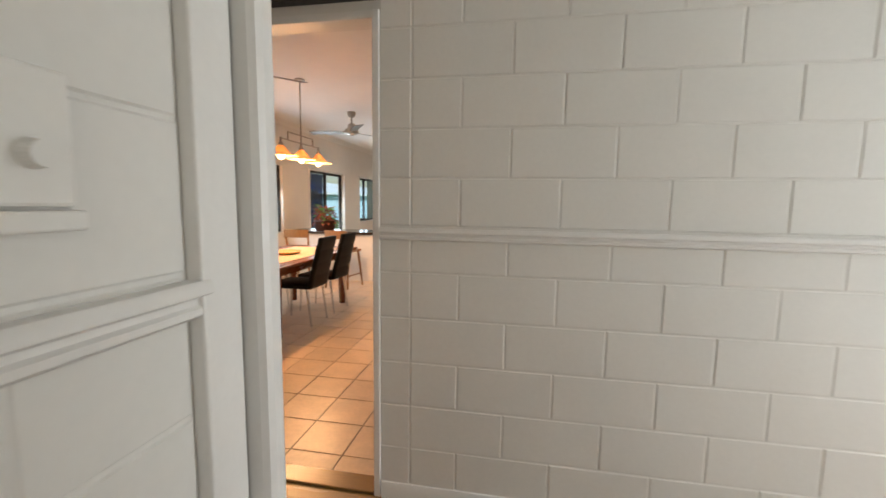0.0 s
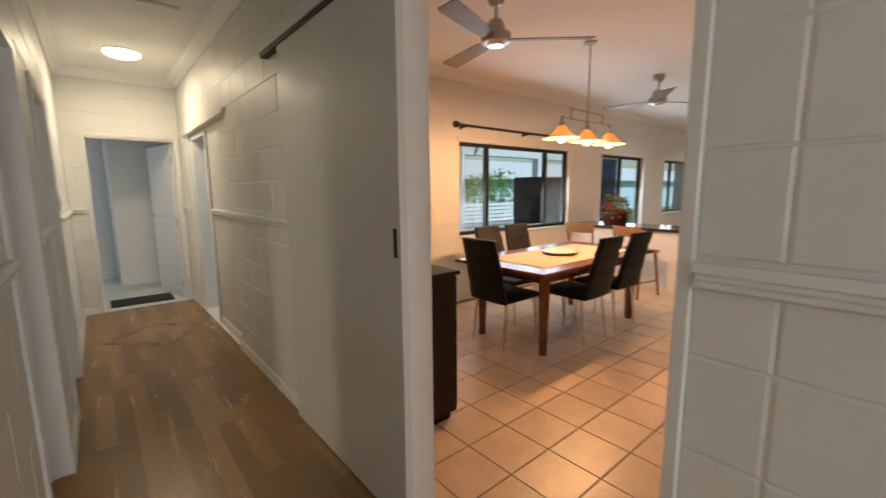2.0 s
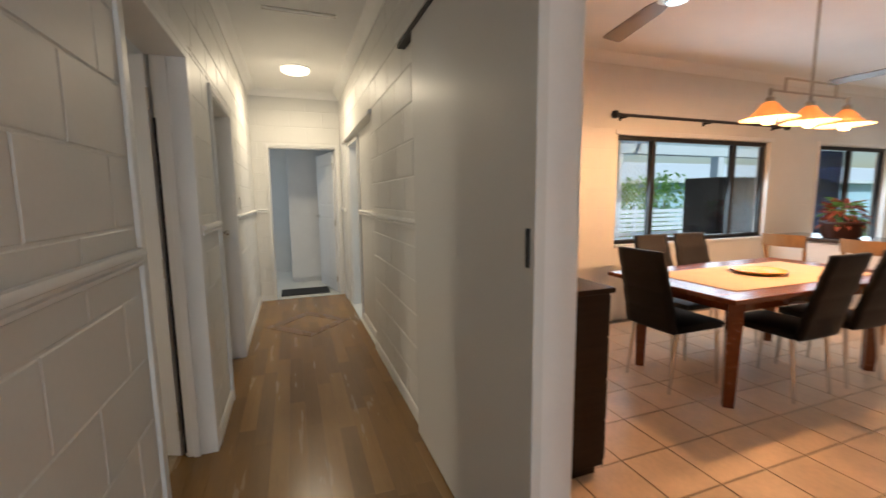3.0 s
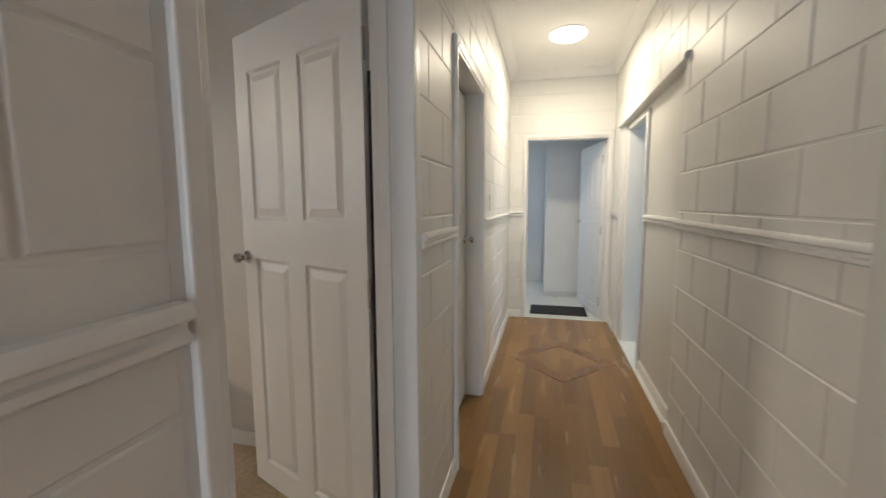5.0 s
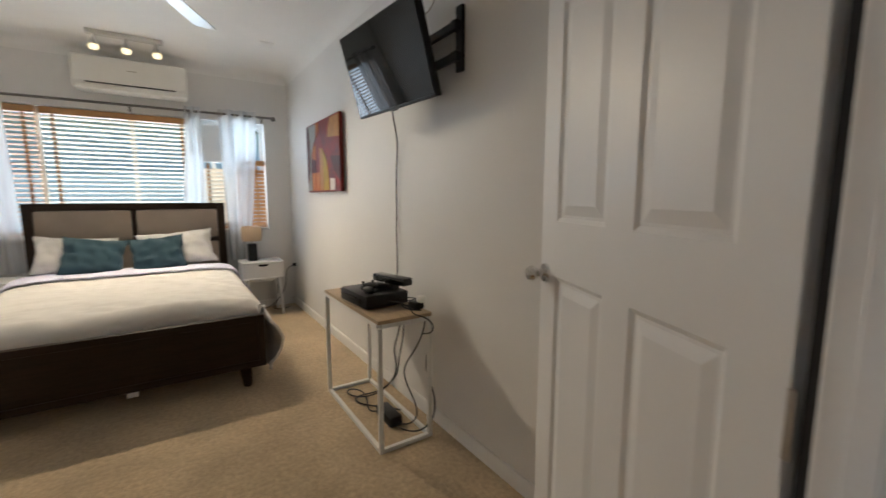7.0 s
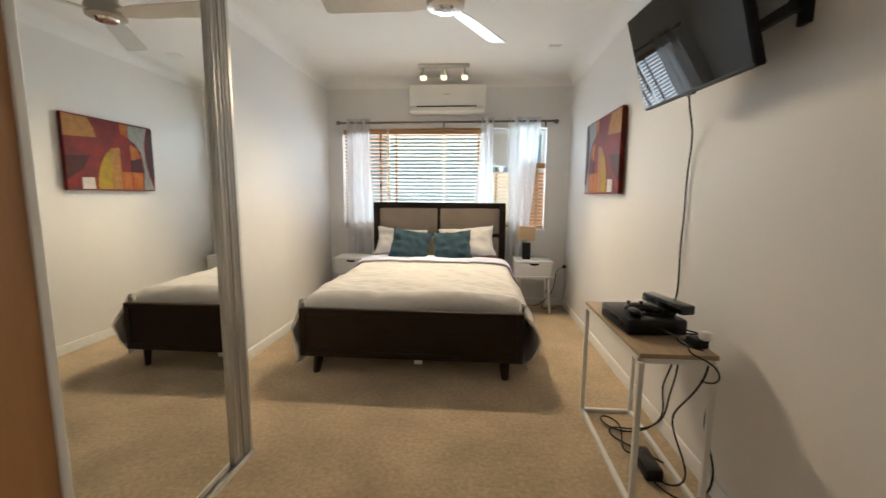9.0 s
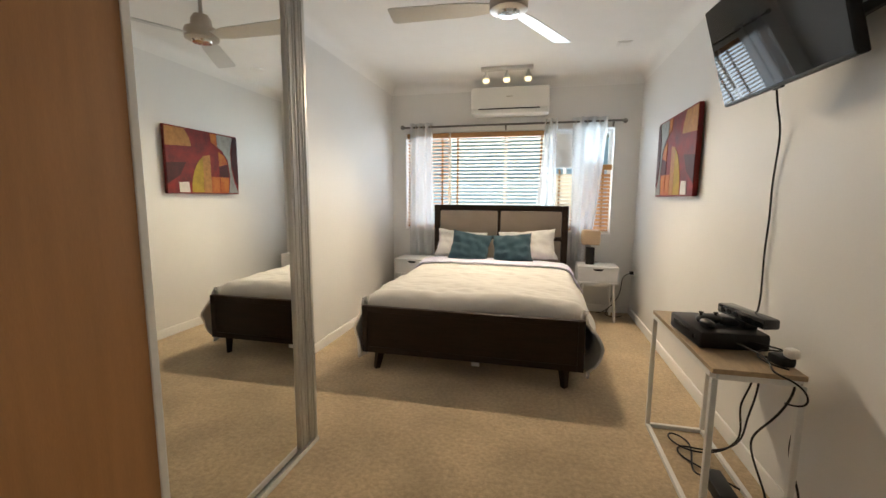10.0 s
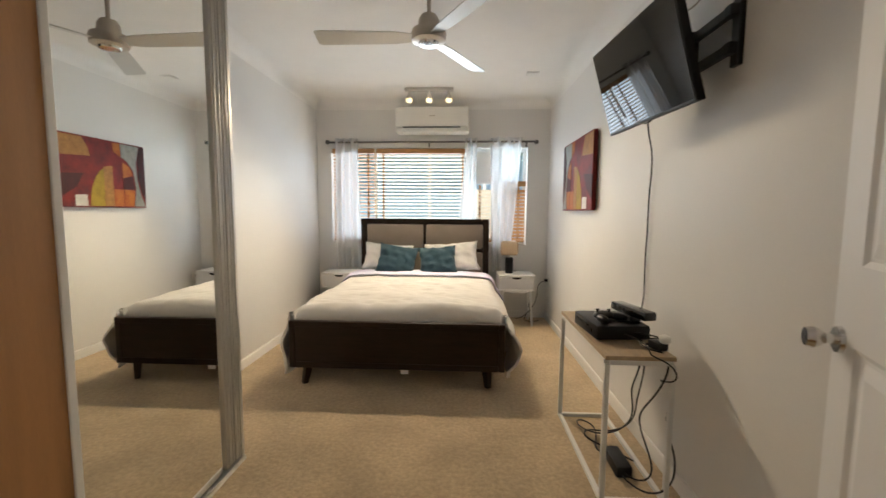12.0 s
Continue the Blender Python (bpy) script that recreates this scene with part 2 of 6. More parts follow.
BULB = mat("warm_bulb_glow", (1.0, 0.70, 0.32), 0.4, vary=0.0, bump=0, emit=5)
AMBER = translucent("amber_glass_shade", (0.62, 0.43, 0.26))
BLADE = mat("bronze_brown_fan_blade", (0.16, 0.115, 0.09), 0.35, 0.5, vary=0.15, bump=0.02)
SHEER = sheer("sheer_white_voile")
PANE = glass("window_glass")
MIRROR = mat("silvered_mirror", (0.91, 0.92, 0.89), 0.002, 1.0, vary=0.0, bump=0)
GRANITE = mat("dark_granite", (0.05, 0.035, 0.028), 0.15, vary=0.5, scale=60, grain=300, bump=0)
LEAF = mat("flame_red_leaf", (0.33, 0.075, 0.032), 0.55, vary=0.35, scale=30, random_tone=0.2)
GREENLEAF = translucent("green_leaf", (0.20, 0.42, 0.10))
POT = mat("dark_brown_pot", (0.055, 0.022, 0.015), 0.35, vary=0.2)
BRASS = mat("yellow_glazed_ceramic", (0.62, 0.36, 0.06), 0.25, vary=0.15)
CREAMCLOTH = mat("cream_table_runner", (0.54, 0.40, 0.27), 0.9, vary=0.08, grain=300, bump=0.3)
CONCRETE = mat("patio_concrete", (0.48, 0.47, 0.45), 0.8, vary=0.1)
PALEBLUE = mat("pale_blue_wall_paint", (0.58, 0.70, 0.78), 0.7, vary=0.04)
SKYBLUE = mat("light_blue_render", (0.40, 0.64, 0.82), 0.7, vary=0.05)
SCREEN = glass("dark_fly_screen", (0.10, 0.16, 0.26))
LATTICE = mat("pale_fence_paint", (0.62, 0.74, 0.84), 0.5, vary=0.04)
GRASS = mat("lawn", (0.07, 0.13, 0.03), 0.9, vary=0.4, scale=3, grain=40, bump=0.5)
GREYSHADE = mat("grey_green_blind_fabric", (0.20, 0.27, 0.26), 0.8, vary=0.1, stretch=(1, 9, 1))
P_RED = mat("canvas_deep_red", (0.195, 0.017, 0.013), 0.55, vary=0.45, scale=9, grain=200, bump=0.4, second=(0.053, 0.009, 0.011), spec=0.2)
P_DARK = mat("canvas_maroon", (0.060, 0.010, 0.010), 0.55, vary=0.4, scale=9, bump=0.4, spec=0.2)
P_ORANGE = mat("canvas_orange", (0.374, 0.144, 0.025), 0.55, vary=0.35, scale=14, bump=0.4, second=(0.302, 0.050, 0.014), spec=0.2)
P_YELLOW = mat("canvas_mustard", (0.345, 0.232, 0.022), 0.55, vary=0.3, scale=14, bump=0.4, spec=0.2)
P_OCHRE = mat("canvas_ochre", (0.350, 0.168, 0.049), 0.55, vary=0.3, scale=20, bump=0.5, spec=0.2)
P_GREY = mat("canvas_silver_grey", (0.270, 0.270, 0.247), 0.5, vary=0.3, scale=20, bump=0.5, spec=0.2)
P_WHITE = mat("canvas_chalk_white", (0.62, 0.58, 0.54), 0.55, vary=0.15, scale=20, bump=0.5, spec=0.2)

# ---- building blocks ----
WORLD = {}


def thing(name, at=(0, 0, 0), rz=0.0, label="", category="", group="", kind=""):
    """A top-level thing: an Empty at its base."""
    ob = new(name)
    ob.empty_display_size = 0.1
    m = pose(at[0], at[1], at[2], 0, 0, rz)
    ob.matrix_basis = m
    WORLD[ob] = m
    return tagged(ob, label, category, group, kind)


def mesh_of(name, bm, material, smooth=False):
    me = bpy.data.meshes.new(name)
    bmesh.ops.recalc_face_normals(bm, faces=bm.faces)
    bm.to_mesh(me)
    bm.free()
    me.materials.append(material)
    if smooth:
        me.polygons.foreach_set("use_smooth", [True] * len(me.polygons))
        me.set_sharp_from_angle(angle=radians(40))
    return me


def part(name, bm, material, parent, label="", smooth=False, world_space=False):
    """One mesh under a thing or a part, in the parent's own axes (or in the world's)."""
    if world_space:
        bm.transform(WORLD[parent].inverted())
    ob = new(name, mesh_of(name, bm, material, smooth))
    ob.parent = parent
    WORLD[ob] = WORLD[parent].copy()
    return tagged(ob, label)


def solo(name, bm, material, label="", category="", kind="", group="", smooth=False):
    ob = new(name, mesh_of(name, bm, material, smooth))
    WORLD[ob] = Matrix()
    return tagged(ob, label, category, group, kind)


def box(bm, a, b, bevel=0.0, turn=None):
    """A box from corner a to corner b."""
    lo, hi = [min(p, q) for p, q in zip(a, b)], [max(p, q) for p, q in zip(a, b)]
    c, d = [(p + q) / 2 for p, q in zip(lo, hi)], [q - p for p, q in zip(lo, hi)]
    g = bmesh.ops.create_cube(bm, size=1, matrix=Matrix.Translation(c) @ Matrix.Diagonal((*d, 1)))
    vs = g["verts"]
    if bevel:
        es = list({e for v in vs for e in v.link_edges})
        r = bmesh.ops.bevel(bm, geom=es, offset=min(bevel, 0.45 * min(d)), segments=2, affect="EDGES", profile=0.5)
        vs = list({v for f in r["faces"] for v in f.verts} | {v for v in vs if v.is_valid})
    if turn is not None:
        bmesh.ops.transform(bm, matrix=turn, verts=vs)
    return bm


def bx(a, b, bevel=0.0):
    return box(bmesh.new(), a, b, bevel)


def tube(bm, a, b, r, r2=None, seg=14, caps=True):
    """A round bar from a to b, tapered from r to r2."""
    a, b = Vector(a), Vector(b)
    d = b - a
    m = Matrix.Translation((a + b) / 2) @ d.to_track_quat("Z", "Y").to_matrix().to_4x4()
    bmesh.ops.create_cone(bm, cap_ends=caps, segments=seg, radius1=r, radius2=r if r2 is None else r2, depth=d.length, matrix=m)
    return bm


def tb(a, b, r, r2=None, seg=14):
    return tube(bmesh.new(), a, b, r, r2, seg)


def lathe(bm, profile, at=(0, 0, 0), seg=28):
    """A turned shape from (radius, height) pairs."""
    rings = []
    for r, z in profile:
        rings.append([bm.verts.new((at[0] + r * math.cos(2 * math.pi * k / seg), at[1] + r * math.sin(2 * math.pi * k / seg), at[2] + z)) for k in range(seg)])
    for p, q in zip(rings, rings[1:]):
        for k in range(seg):
            bm.faces.new((p[k], p[(k + 1) % seg], q[(k + 1) % seg], q[k]))
    for ring in (rings[0], rings[-1]):
        bm.faces.new(ring)
    return bm


def sheet(bm, fn, nu, nv):
    """A grid surface from fn(u, v)."""
    g = [[bm.verts.new(fn(i / nu, j / nv)) for j in range(nv + 1)] for i in range(nu + 1)]
    for i in range(nu):
        for j in range(nv):
            bm.faces.new((g[i][j], g[i + 1][j], g[i + 1][j + 1], g[i][j + 1]))
    return bm


def prism(bm, outline, depth_a, depth_b, place):
    """A flat outline given thickness; place(u, v, d) gives the point."""
    a = [bm.verts.new(place(u, v, depth_a)) for u, v in outline]
    b = [bm.verts.new(place(u, v, depth_b)) for u, v in outline]
    bm.faces.new(a), bm.faces.new(list(reversed(b)))
    for k in range(len(a)):
        bm.faces.new((a[k], b[k], b[(k + 1) % len(a)], a[(k + 1) % len(a)]))
    return bm


def cable(name, points, r, material, label, category="cable"):
    cu = bpy.data.curves.new(name, "CURVE")
    cu.dimensions, cu.bevel_depth, cu.bevel_resolution = "3D", r, 2
    sp = cu.splines.new("NURBS")
    sp.points.add(len(points) - 1)
    for p, c in zip(sp.points, points):
        p.co = (*c, 1)
    sp.use_endpoint_u, sp.order_u = True, 4
    cu.materials.append(material)
    return tagged(new(name, cu), label, category)


def uv_box(axis, fixed, u, v):
    """Corner points of wall-plane coordinates: axis is the way the wall runs."""
    return (u, fixed, v) if axis == "x" else (fixed, u, v)


def wall_body(bm, axis, f0, f1, u0, u1, z0, z1, openings=()):
    us = sorted({u0, u1, *[min(max(o[k], u0), u1) for o in openings for k in (0, 1)]})
    zs = sorted({z0, z1, *[min(max(o[k], z0), z1) for o in openings for k in (2, 3)]})
    for a, b in zip(us, us[1:]):
        run = None
        for c, d in zip(zs, zs[1:]):
            um, zm = (a + b) / 2, (c + d) / 2
            hole = any(o[0] < um < o[1] and o[2] < zm < o[3] for o in openings)
            if not hole:
                run = (run[0], d) if run else (c, d)
            if run and (hole or d == z1):
                box(bm, uv_box(axis, f0, a, run[0]), uv_box(axis, f1, b, run[1]))
                run = None
    return bm


def wall(name, axis, f0, f1, u0, u1, z0=0.0, z1=2.7, openings=(), material=None, label=""):
    return solo(name, wall_body(bmesh.new(), axis, f0, f1, u0, u1, z0, z1, openings), material or PLASTER, label, "wall", "structure")


BLOCKMESH = {}


def blocks(parent, axis, face, sign, u0, u1, openings=(), z0=0.0, z1=2.7, shift=0.04):
    """Painted blocks, 0.4 x 0.2 m with recessed joints, on a wall's face; sign: the way that the face looks."""
    k = 0
    z = 0.055 - 0.2
    while z < z1 - 0.01:
        if z + 0.2 <= z0 + 0.01:
            z += 0.2
            k += 1
            continue
        cuts = sorted({max(z, z0), min(z + 0.2, z1), *[o[q] for o in openings for q in (2, 3) if max(z, z0) + 0.02 < o[q] < min(z + 0.2, z1) - 0.02]})
        for za, zb in zip(cuts, cuts[1:]):
            if zb - za < 0.025:
                continue
            spans = [(u0, u1)]
            for o in openings:
                if o[2] < (za + zb) / 2 < o[3]:
                    spans = [s for a, b in spans for s in ((a, min(b, o[0])), (max(a, o[1]), b)) if s[1] - s[0] > 0.02]
            for a, b in spans:
                first = shift + (0.2 if k % 2 else 0.0)
                first += 0.4 * math.floor((a - first) / 0.4)
                joints = [a] + [first + 0.4 * i for i in range(1, 40) if a + 0.03 < first + 0.4 * i < b - 0.03] + [b]
                for p, q in zip(joints, joints[1:]):
                    block(parent, axis, face, sign, p, q, za, zb)
        z += 0.2
        k += 1


def block(parent, axis, face, sign, p, q, za, zb):
    key = (axis, sign, round(q - p, 3), round(zb - za, 3))
    if key not in BLOCKMESH:
        w, h, c, d = (q - p) / 2 - 0.0022, (zb - za) / 2 - 0.0022, 0.0042, 0.006
        bm = bmesh.new()
        place = (lambda u, v, e: (u, sign * e, v)) if axis == "x" else (lambda u, v, e: (sign * e, u, v))
        rings = [[bm.verts.new(place(su * (w - i), sv * (h - i), e)) for su, sv in ((-1, -1), (1, -1), (1, 1), (-1, 1))] for i, e in ((0, -0.004), (0, d - 0.004), (c, d))]
        for r, s in zip(rings, rings[1:]):
            for i in range(4):
                bm.faces.new((r[i], r[(i + 1) % 4], s[(i + 1) % 4], s[i]))
        bm.faces.new(rings[-1])
        BLOCKMESH[key] = mesh_of("block", bm, PAINT)
    ob = new("block", BLOCKMESH[key])
    ob.parent = parent
    ob.location = uv_box(axis, face - sign * 0.0026 + sign * 0.0006 * math.sin(37 * p + 91 * za), (p + q) / 2, (za + zb) / 2)


def strip(name, axis, face, sign, u0, u1, profile, material, label, category="trim"):
    """A moulding with a (proud, height) profile, run along a wall."""
    bm = bmesh.new()
    pts = [(face + sign * d, z) for d, z in profile]
    a = [bm.verts.new((u0, f, z) if axis == "x" else (f, u0, z)) for f, z in pts]
    b = [bm.verts.new((u1, f, z) if axis == "x" else (f, u1, z)) for f, z in pts]
    bm.faces.new(a), bm.faces.new(list(reversed(b)))
    for k in range(len(a)):
        bm.faces.new((a[k], b[k], b[(k + 1) % len(a)], a[(k + 1) % len(a)]))
    return solo(name, bm, material, label, category, "structure", smooth=True)


RAIL = [(0.0, 1.194), (0.014, 1.194), (0.022, 1.200), (0.022, 1.209), (0.016, 1.213), (0.016, 1.221), (0.030, 1.228), (0.030, 1.238), (0.024, 1.246), (0.0, 1.246)]
SKIRT = [(0.0, 0.0), (0.015, 0.0), (0.015, 0.062), (0.009, 0.078), (0.0, 0.080)]
COVE = [(0.0, 2.7), (0.0, 2.62), (0.012, 2.62), (0.022, 2.645), (0.045, 2.672), (0.075, 2.688), (0.085, 2.7)]


BIGCOVE = [(0.0, 2.7)] + [(0.11 - 0.11 * math.cos(math.pi * k / 20), 2.59 + 0.11 * math.sin(math.pi * k / 20)) for k in range(11)]


def rail(axis, face, sign, u0, u1, drop=0.035):
    strip("dado_rail", axis, face, sign, u0, u1, [(d, z - drop) for d, z in RAIL], TRIM, "white moulded timber dado rail on the block wall")


def skirting(axis, face, sign, u0, u1):
    strip("baseboard", axis, face, sign, u0, u1, SKIRT, TRIM, "white painted skirting board along the floor")


def cornice(axis, face, sign, u0, u1, profile=COVE):
    strip("cornice", axis, face, sign, u0, u1, profile, CEIL, "white coved plaster cornice below the ceiling")


def casing(name, axis, face, sign, u0, u1, top, width=0.055, label="white moulded door casing round the opening"):
    """Architrave round an opening u0..u1."""
    e = thing(name, uv_box(axis, face, (u0 + u1) / 2, 0), 0, label, "door frame", kind="structure")
    for a, b, c, d in ((u0 - width, u0, 0, top + width), (u1, u1 + width, 0, top + width), (u0, u1, top, top + width)):
        bm = bx(uv_box(axis, face + sign * 0.002, a, c), uv_box(axis, face + sign * 0.016, b, d), 0.004)
        m = width * 0.3
        vertical = d - c > b - a
        box(bm, uv_box(axis, face + sign * 0.014, a + (m if vertical else 0), c + (0 if vertical else m)), uv_box(axis, face + sign * 0.021, b - (m if vertical else 0), d - (0 if vertical else m)), 0.003)
        part("architrave", bm, TRIM, e, world_space=True)
    return e


def panel_door(name, hinge, rz, w, h, label, knob="knob", material=None, side=1):
    """A four-panel moulded door; the leaf runs from its hinge along +x, its face to -y."""
    material = material or DOORPAINT
    e = thing(name, hinge, rz, label, "door", kind="structure")
    bm, t = bmesh.new(), 0.036
    st, mid = 0.100, 0.105
    cols = [(st, w / 2 - mid / 2), (w / 2 + mid / 2, w - st)]
    rows = [(0.125, 1.07), (1.235, h - 0.158)]
    box(bm, (0.001, -t / 2 + 0.0082, 0.013), (w - 0.001, t / 2 - 0.0082, h - 0.001))
    for s in (-1, 1):
        y0, y1 = s * (t / 2 - 0.0085), s * t / 2
        for p0, p1 in ((0, st), (cols[0][1], cols[1][0]), (w - st, w)):
            box(bm, (p0, y0, 0.012), (p1, y1, h))
        for c, d in ((0.012, rows[0][0]), (rows[0][1], rows[1][0]), (rows[1][1], h)):
            for p0, p1 in cols:
                box(bm, (p0, y0, c), (p1, y1, d))
        for p0, p1 in cols:
            for c, d in rows:
                rings = []
                for q, dep in ((0.0, 0.0), (0.012, 0.0072), (0.020, 0.0072), (0.048, 0.0012)):
                    rings.append([bm.verts.new((x, s * (t / 2 - dep), z)) for x, z in ((p0 + q, c + q), (p1 - q, c + q), (p1 - q, d - q), (p0 + q, d - q))])
                for o, i in zip(rings, rings[1:]):
                    for k in range(4):
                        bm.faces.new((o[k], o[(k + 1) % 4], i[(k + 1) % 4], i[k]))
                bm.faces.new(rings[-1])
    part("leaf", bm, material, e)
    for s in (-1, 1):
        y = s * t / 2
        k = bmesh.new()
        if knob == "knob":
            tube(k, (w - 0.036, y, 1.07), (w - 0.036, y + s * 0.008, 1.07), 0.030, 0.028, 20)
            tube(k, (w - 0.036, y, 1.07), (w - 0.036, y + s * 0.03, 1.07), 0.011)
            tube(k, (w - 0.036, y + s * 0.026, 1.07), (w - 0.036, y + s * 0.046, 1.07), 0.013, 0.024, 20)
            tube(k, (w - 0.036, y + s * 0.046, 1.07), (w - 0.036, y + s * 0.060, 1.07), 0.024, 0.020, 20)
        else:
            tube(k, (w - 0.036, y, 1.07), (w - 0.036, y + s * 0.008, 1.07), 0.026, 0.025, 20)
            tube(k, (w - 0.036, y, 1.07), (w - 0.036, y + s * 0.05, 1.07), 0.009)
            tube(k, (w - 0.05, y + s * 0.048, 1.07), (w - 0.17, y + s * 0.048, 1.07), 0.009)
        part("door_knob" if knob == "knob" else "door_handle", k, CHROME, e, "chrome door furniture", True)
    for z in (0.2, 1.0, h - 0.2):
        part("hinge", tb((-0.004, 0.016, z - 0.05), (-0.004, 0.016, z + 0.05), 0.006), STEEL, e, "steel butt hinge")
    return e


def ceiling_fan(name, at, top, turn, label, drop=0.33, radius=0.66, material=None, group=""):
    """A three-blade fan under the ceiling, at rest."""
    e = thing(name, (at[0], at[1], top), turn, label, "ceiling fan", group)
    part("canopy", lathe(bmesh.new(), [(0.001, 0), (0.062, 0), (0.064, -0.03), (0.045, -0.075), (0.020, -0.085), (0.001, -0.085)]), STEEL, e, "", True)
    part("down_rod", tb((0, 0, -0.08), (0, 0, -drop + 0.12), 0.012), STEEL, e)
    part("motor", lathe(bmesh.new(), [(0.001, -drop + 0.13), (0.045, -drop + 0.125), (0.060, -drop + 0.10), (0.066, -drop + 0.045), (0.098, -drop + 0.040), (0.104, -drop + 0.02), (0.100, -drop - 0.02), (0.070, -drop - 0.030), (0.001, -drop - 0.030)]), STEEL, e, "", True)
    part("hub_cap", lathe(bmesh.new(), [(0.001, -drop - 0.028), (0.062, -drop - 0.028), (0.055, -drop - 0.042), (0.001, -drop - 0.046)]), CHROME, e, "", True)
    for k in range(3):
        bm = bmesh.new()
        m = Matrix.Rotation(2 * math.pi * k / 3, 4, "Z") @ Matrix.Translation((0, 0, -drop)) @ Matrix.Rotation(radians(12), 4, "X")
        outline = [(0.09, -0.035), (0.20, -0.056), (radius - 0.02, -0.066), (radius, -0.055), (radius, 0.055), (radius - 0.02, 0.066), (0.20, 0.056), (0.09, 0.035)]
        prism(bm, outline, -0.003, 0.003, lambda u, v, d: m @ Vector((u, v, d)))
        part("blade", bm, material or ALU, e)
    return e

# ---- structure: hall ----
H = 2.7
D_OPEN = (-1.50, -0.52, -0.1, 2.13)      # to the dining room
B_OPEN = (-5.66, -5.00, -0.1, 1.95)      # to the bathroom
RECESS = (-5.94, -4.04, -0.1, 2.02)      # shallow recess with infill
BED_OPEN = (-2.86, -2.01, -0.1, 2.03)
D2_OPEN = (-4.24, -3.47, -0.1, 1.98)
S_OPEN = (-0.36, 0.95, -0.1, 2.7)        # side passage
END_OPEN = (0.94, 1.78, -0.1, 2.0)
END_X = -6.30

wall_north = solo("wall_north", wall_body(bmesh.new(), "x", 1.842, 1.95, END_X, 3.4, 0, H, (D_OPEN, RECESS)), PAINT, "white painted concrete block wall between hall and dining room", "wall", "structure")
solo("wall_infill", wall_body(bmesh.new(), "x", 1.885, 1.95, -5.94, -4.04, 0, 2.02, (B_OPEN,)), SLIDER, "smooth off-white infill panel in the wall recess", "wall", "structure")
wall_south = solo("wall_south", wall_body(bmesh.new(), "x", 0.60, 0.745, END_X, -0.36, 0, H, (BED_OPEN, D2_OPEN)), PAINT, "white painted concrete block wall between hall and bedroom", "wall", "structure")
wall_west = solo("wall_west", wall_body(bmesh.new(), "y", END_X - 0.12, END_X, 0.60, 1.95, 0, H, (END_OPEN,)), PAINT, "white painted block wall closing the hall", "wall", "structure")
wall_passage = solo("wall_passage", wall_body(bmesh.new(), "y", -0.50, -0.36, -1.4, 0.60, 0, H), PAINT, "white painted block wall of the side passage", "wall", "structure")
wall("wall_passage_east", "y", 0.95, 1.05, -1.4, 0.745)
# the back opening is made up to hold the fill lamp
wall("wall_passage_back", "x", -1.5, -1.4, -0.5, 1.05, openings=((0.05, 0.85, 0.9, 2.1),))
wall("wall_south_east", "x", 0.645, 0.745, 1.05, 3.4)
# door opening added out of view for the east lamp
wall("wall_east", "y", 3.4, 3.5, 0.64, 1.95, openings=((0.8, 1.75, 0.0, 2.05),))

# header over the recess and the sliding door's track
strip("trim_recess_header", "x", 1.842, -1, -5.96, -3.98, [(0, 2.02), (0.03, 2.02), (0.03, 2.045), (0.012, 2.06), (0, 2.06)], TRIM, "white timber header over the wall recess")
solo("trim_bathroom_jamb", box(box(bx((-5.00, 1.862, 0), (-4.955, 1.885, 1.99), 0.003), (-5.705, 1.862, 0), (-5.658, 1.992, 1.99), 0.003), (-5.66, 1.862, 1.95), (-5.00, 1.885, 1.99), 0.003), TRIM, "white timber jamb of the bathroom opening", "door frame", "structure")
solo("trim_recess_post", bx((-5.94, 1.85, 0), (-5.78, 1.884, 2.02), 0.003), TRIM, "white boxed timber post beside the bathroom opening", "trim", "structure")

track = thing("sliding_door_track", (-2.0, 1.80, 2.18), 0, "white pelmet with dark metal track above the sliding door", "door track", kind="structure")
part("pelmet", bx((-2.90, 1.786, 2.19), (-0.50, 1.842, 2.26), 0.003), TRIM, track, world_space=True)
part("rail_channel", bx((-2.88, 1.795, 2.166), (-0.52, 1.838, 2.19)), BRONZE, track, "dark metal channel", world_space=True)

slider = thing("sliding_door", (-2.03, 1.815, 0), 0, "off-white flush sliding door standing open along the wall", "door", kind="structure")
part("leaf", bx((-2.615, 1.800, 0.012), (-1.455, 1.834, 2.165), 0.003), SLIDER, slider, world_space=True)
part("flush_pull", box(bx((-1.500, 1.7975, 1.135), (-1.478, 1.802, 1.245), 0.001), (-1.496, 1.796, 1.16), (-1.482, 1.799, 1.22), 0.001), BLACK, slider, "black flush pull", world_space=True)

# jambs of the dining opening
solo("trim_dining_jamb_west", box(bx((-1.515, 1.838, 0), (-1.485, 1.955, 2.13), 0.004), (-1.545, 1.95, 0), (-1.485, 1.968, 2.19), 0.004), TRIM, "white timber jamb of the dining room opening", "door frame", "structure")
solo("trim_dining_jamb_east", box(bx((-0.535, 1.830, 0), (-0.505, 1.955, 2.13), 0.004), (-0.535, 1.95, 0), (-0.475, 1.968, 2.19), 0.004), TRIM, "white timber jamb of the dining room opening", "door frame", "structure")
solo("trim_dining_head", bx((-1.485, 1.842, 2.10), (-0.535, 1.955, 2.135), 0.004), TRIM, "white timber head of the dining room opening", "door frame", "structure")
solo("threshold", bx((-1.48, 1.84, 0.0), (-0.54, 1.955, 0.012), 0.005), PLANK, "timber threshold strip between planks and tiles", "threshold", "structure")

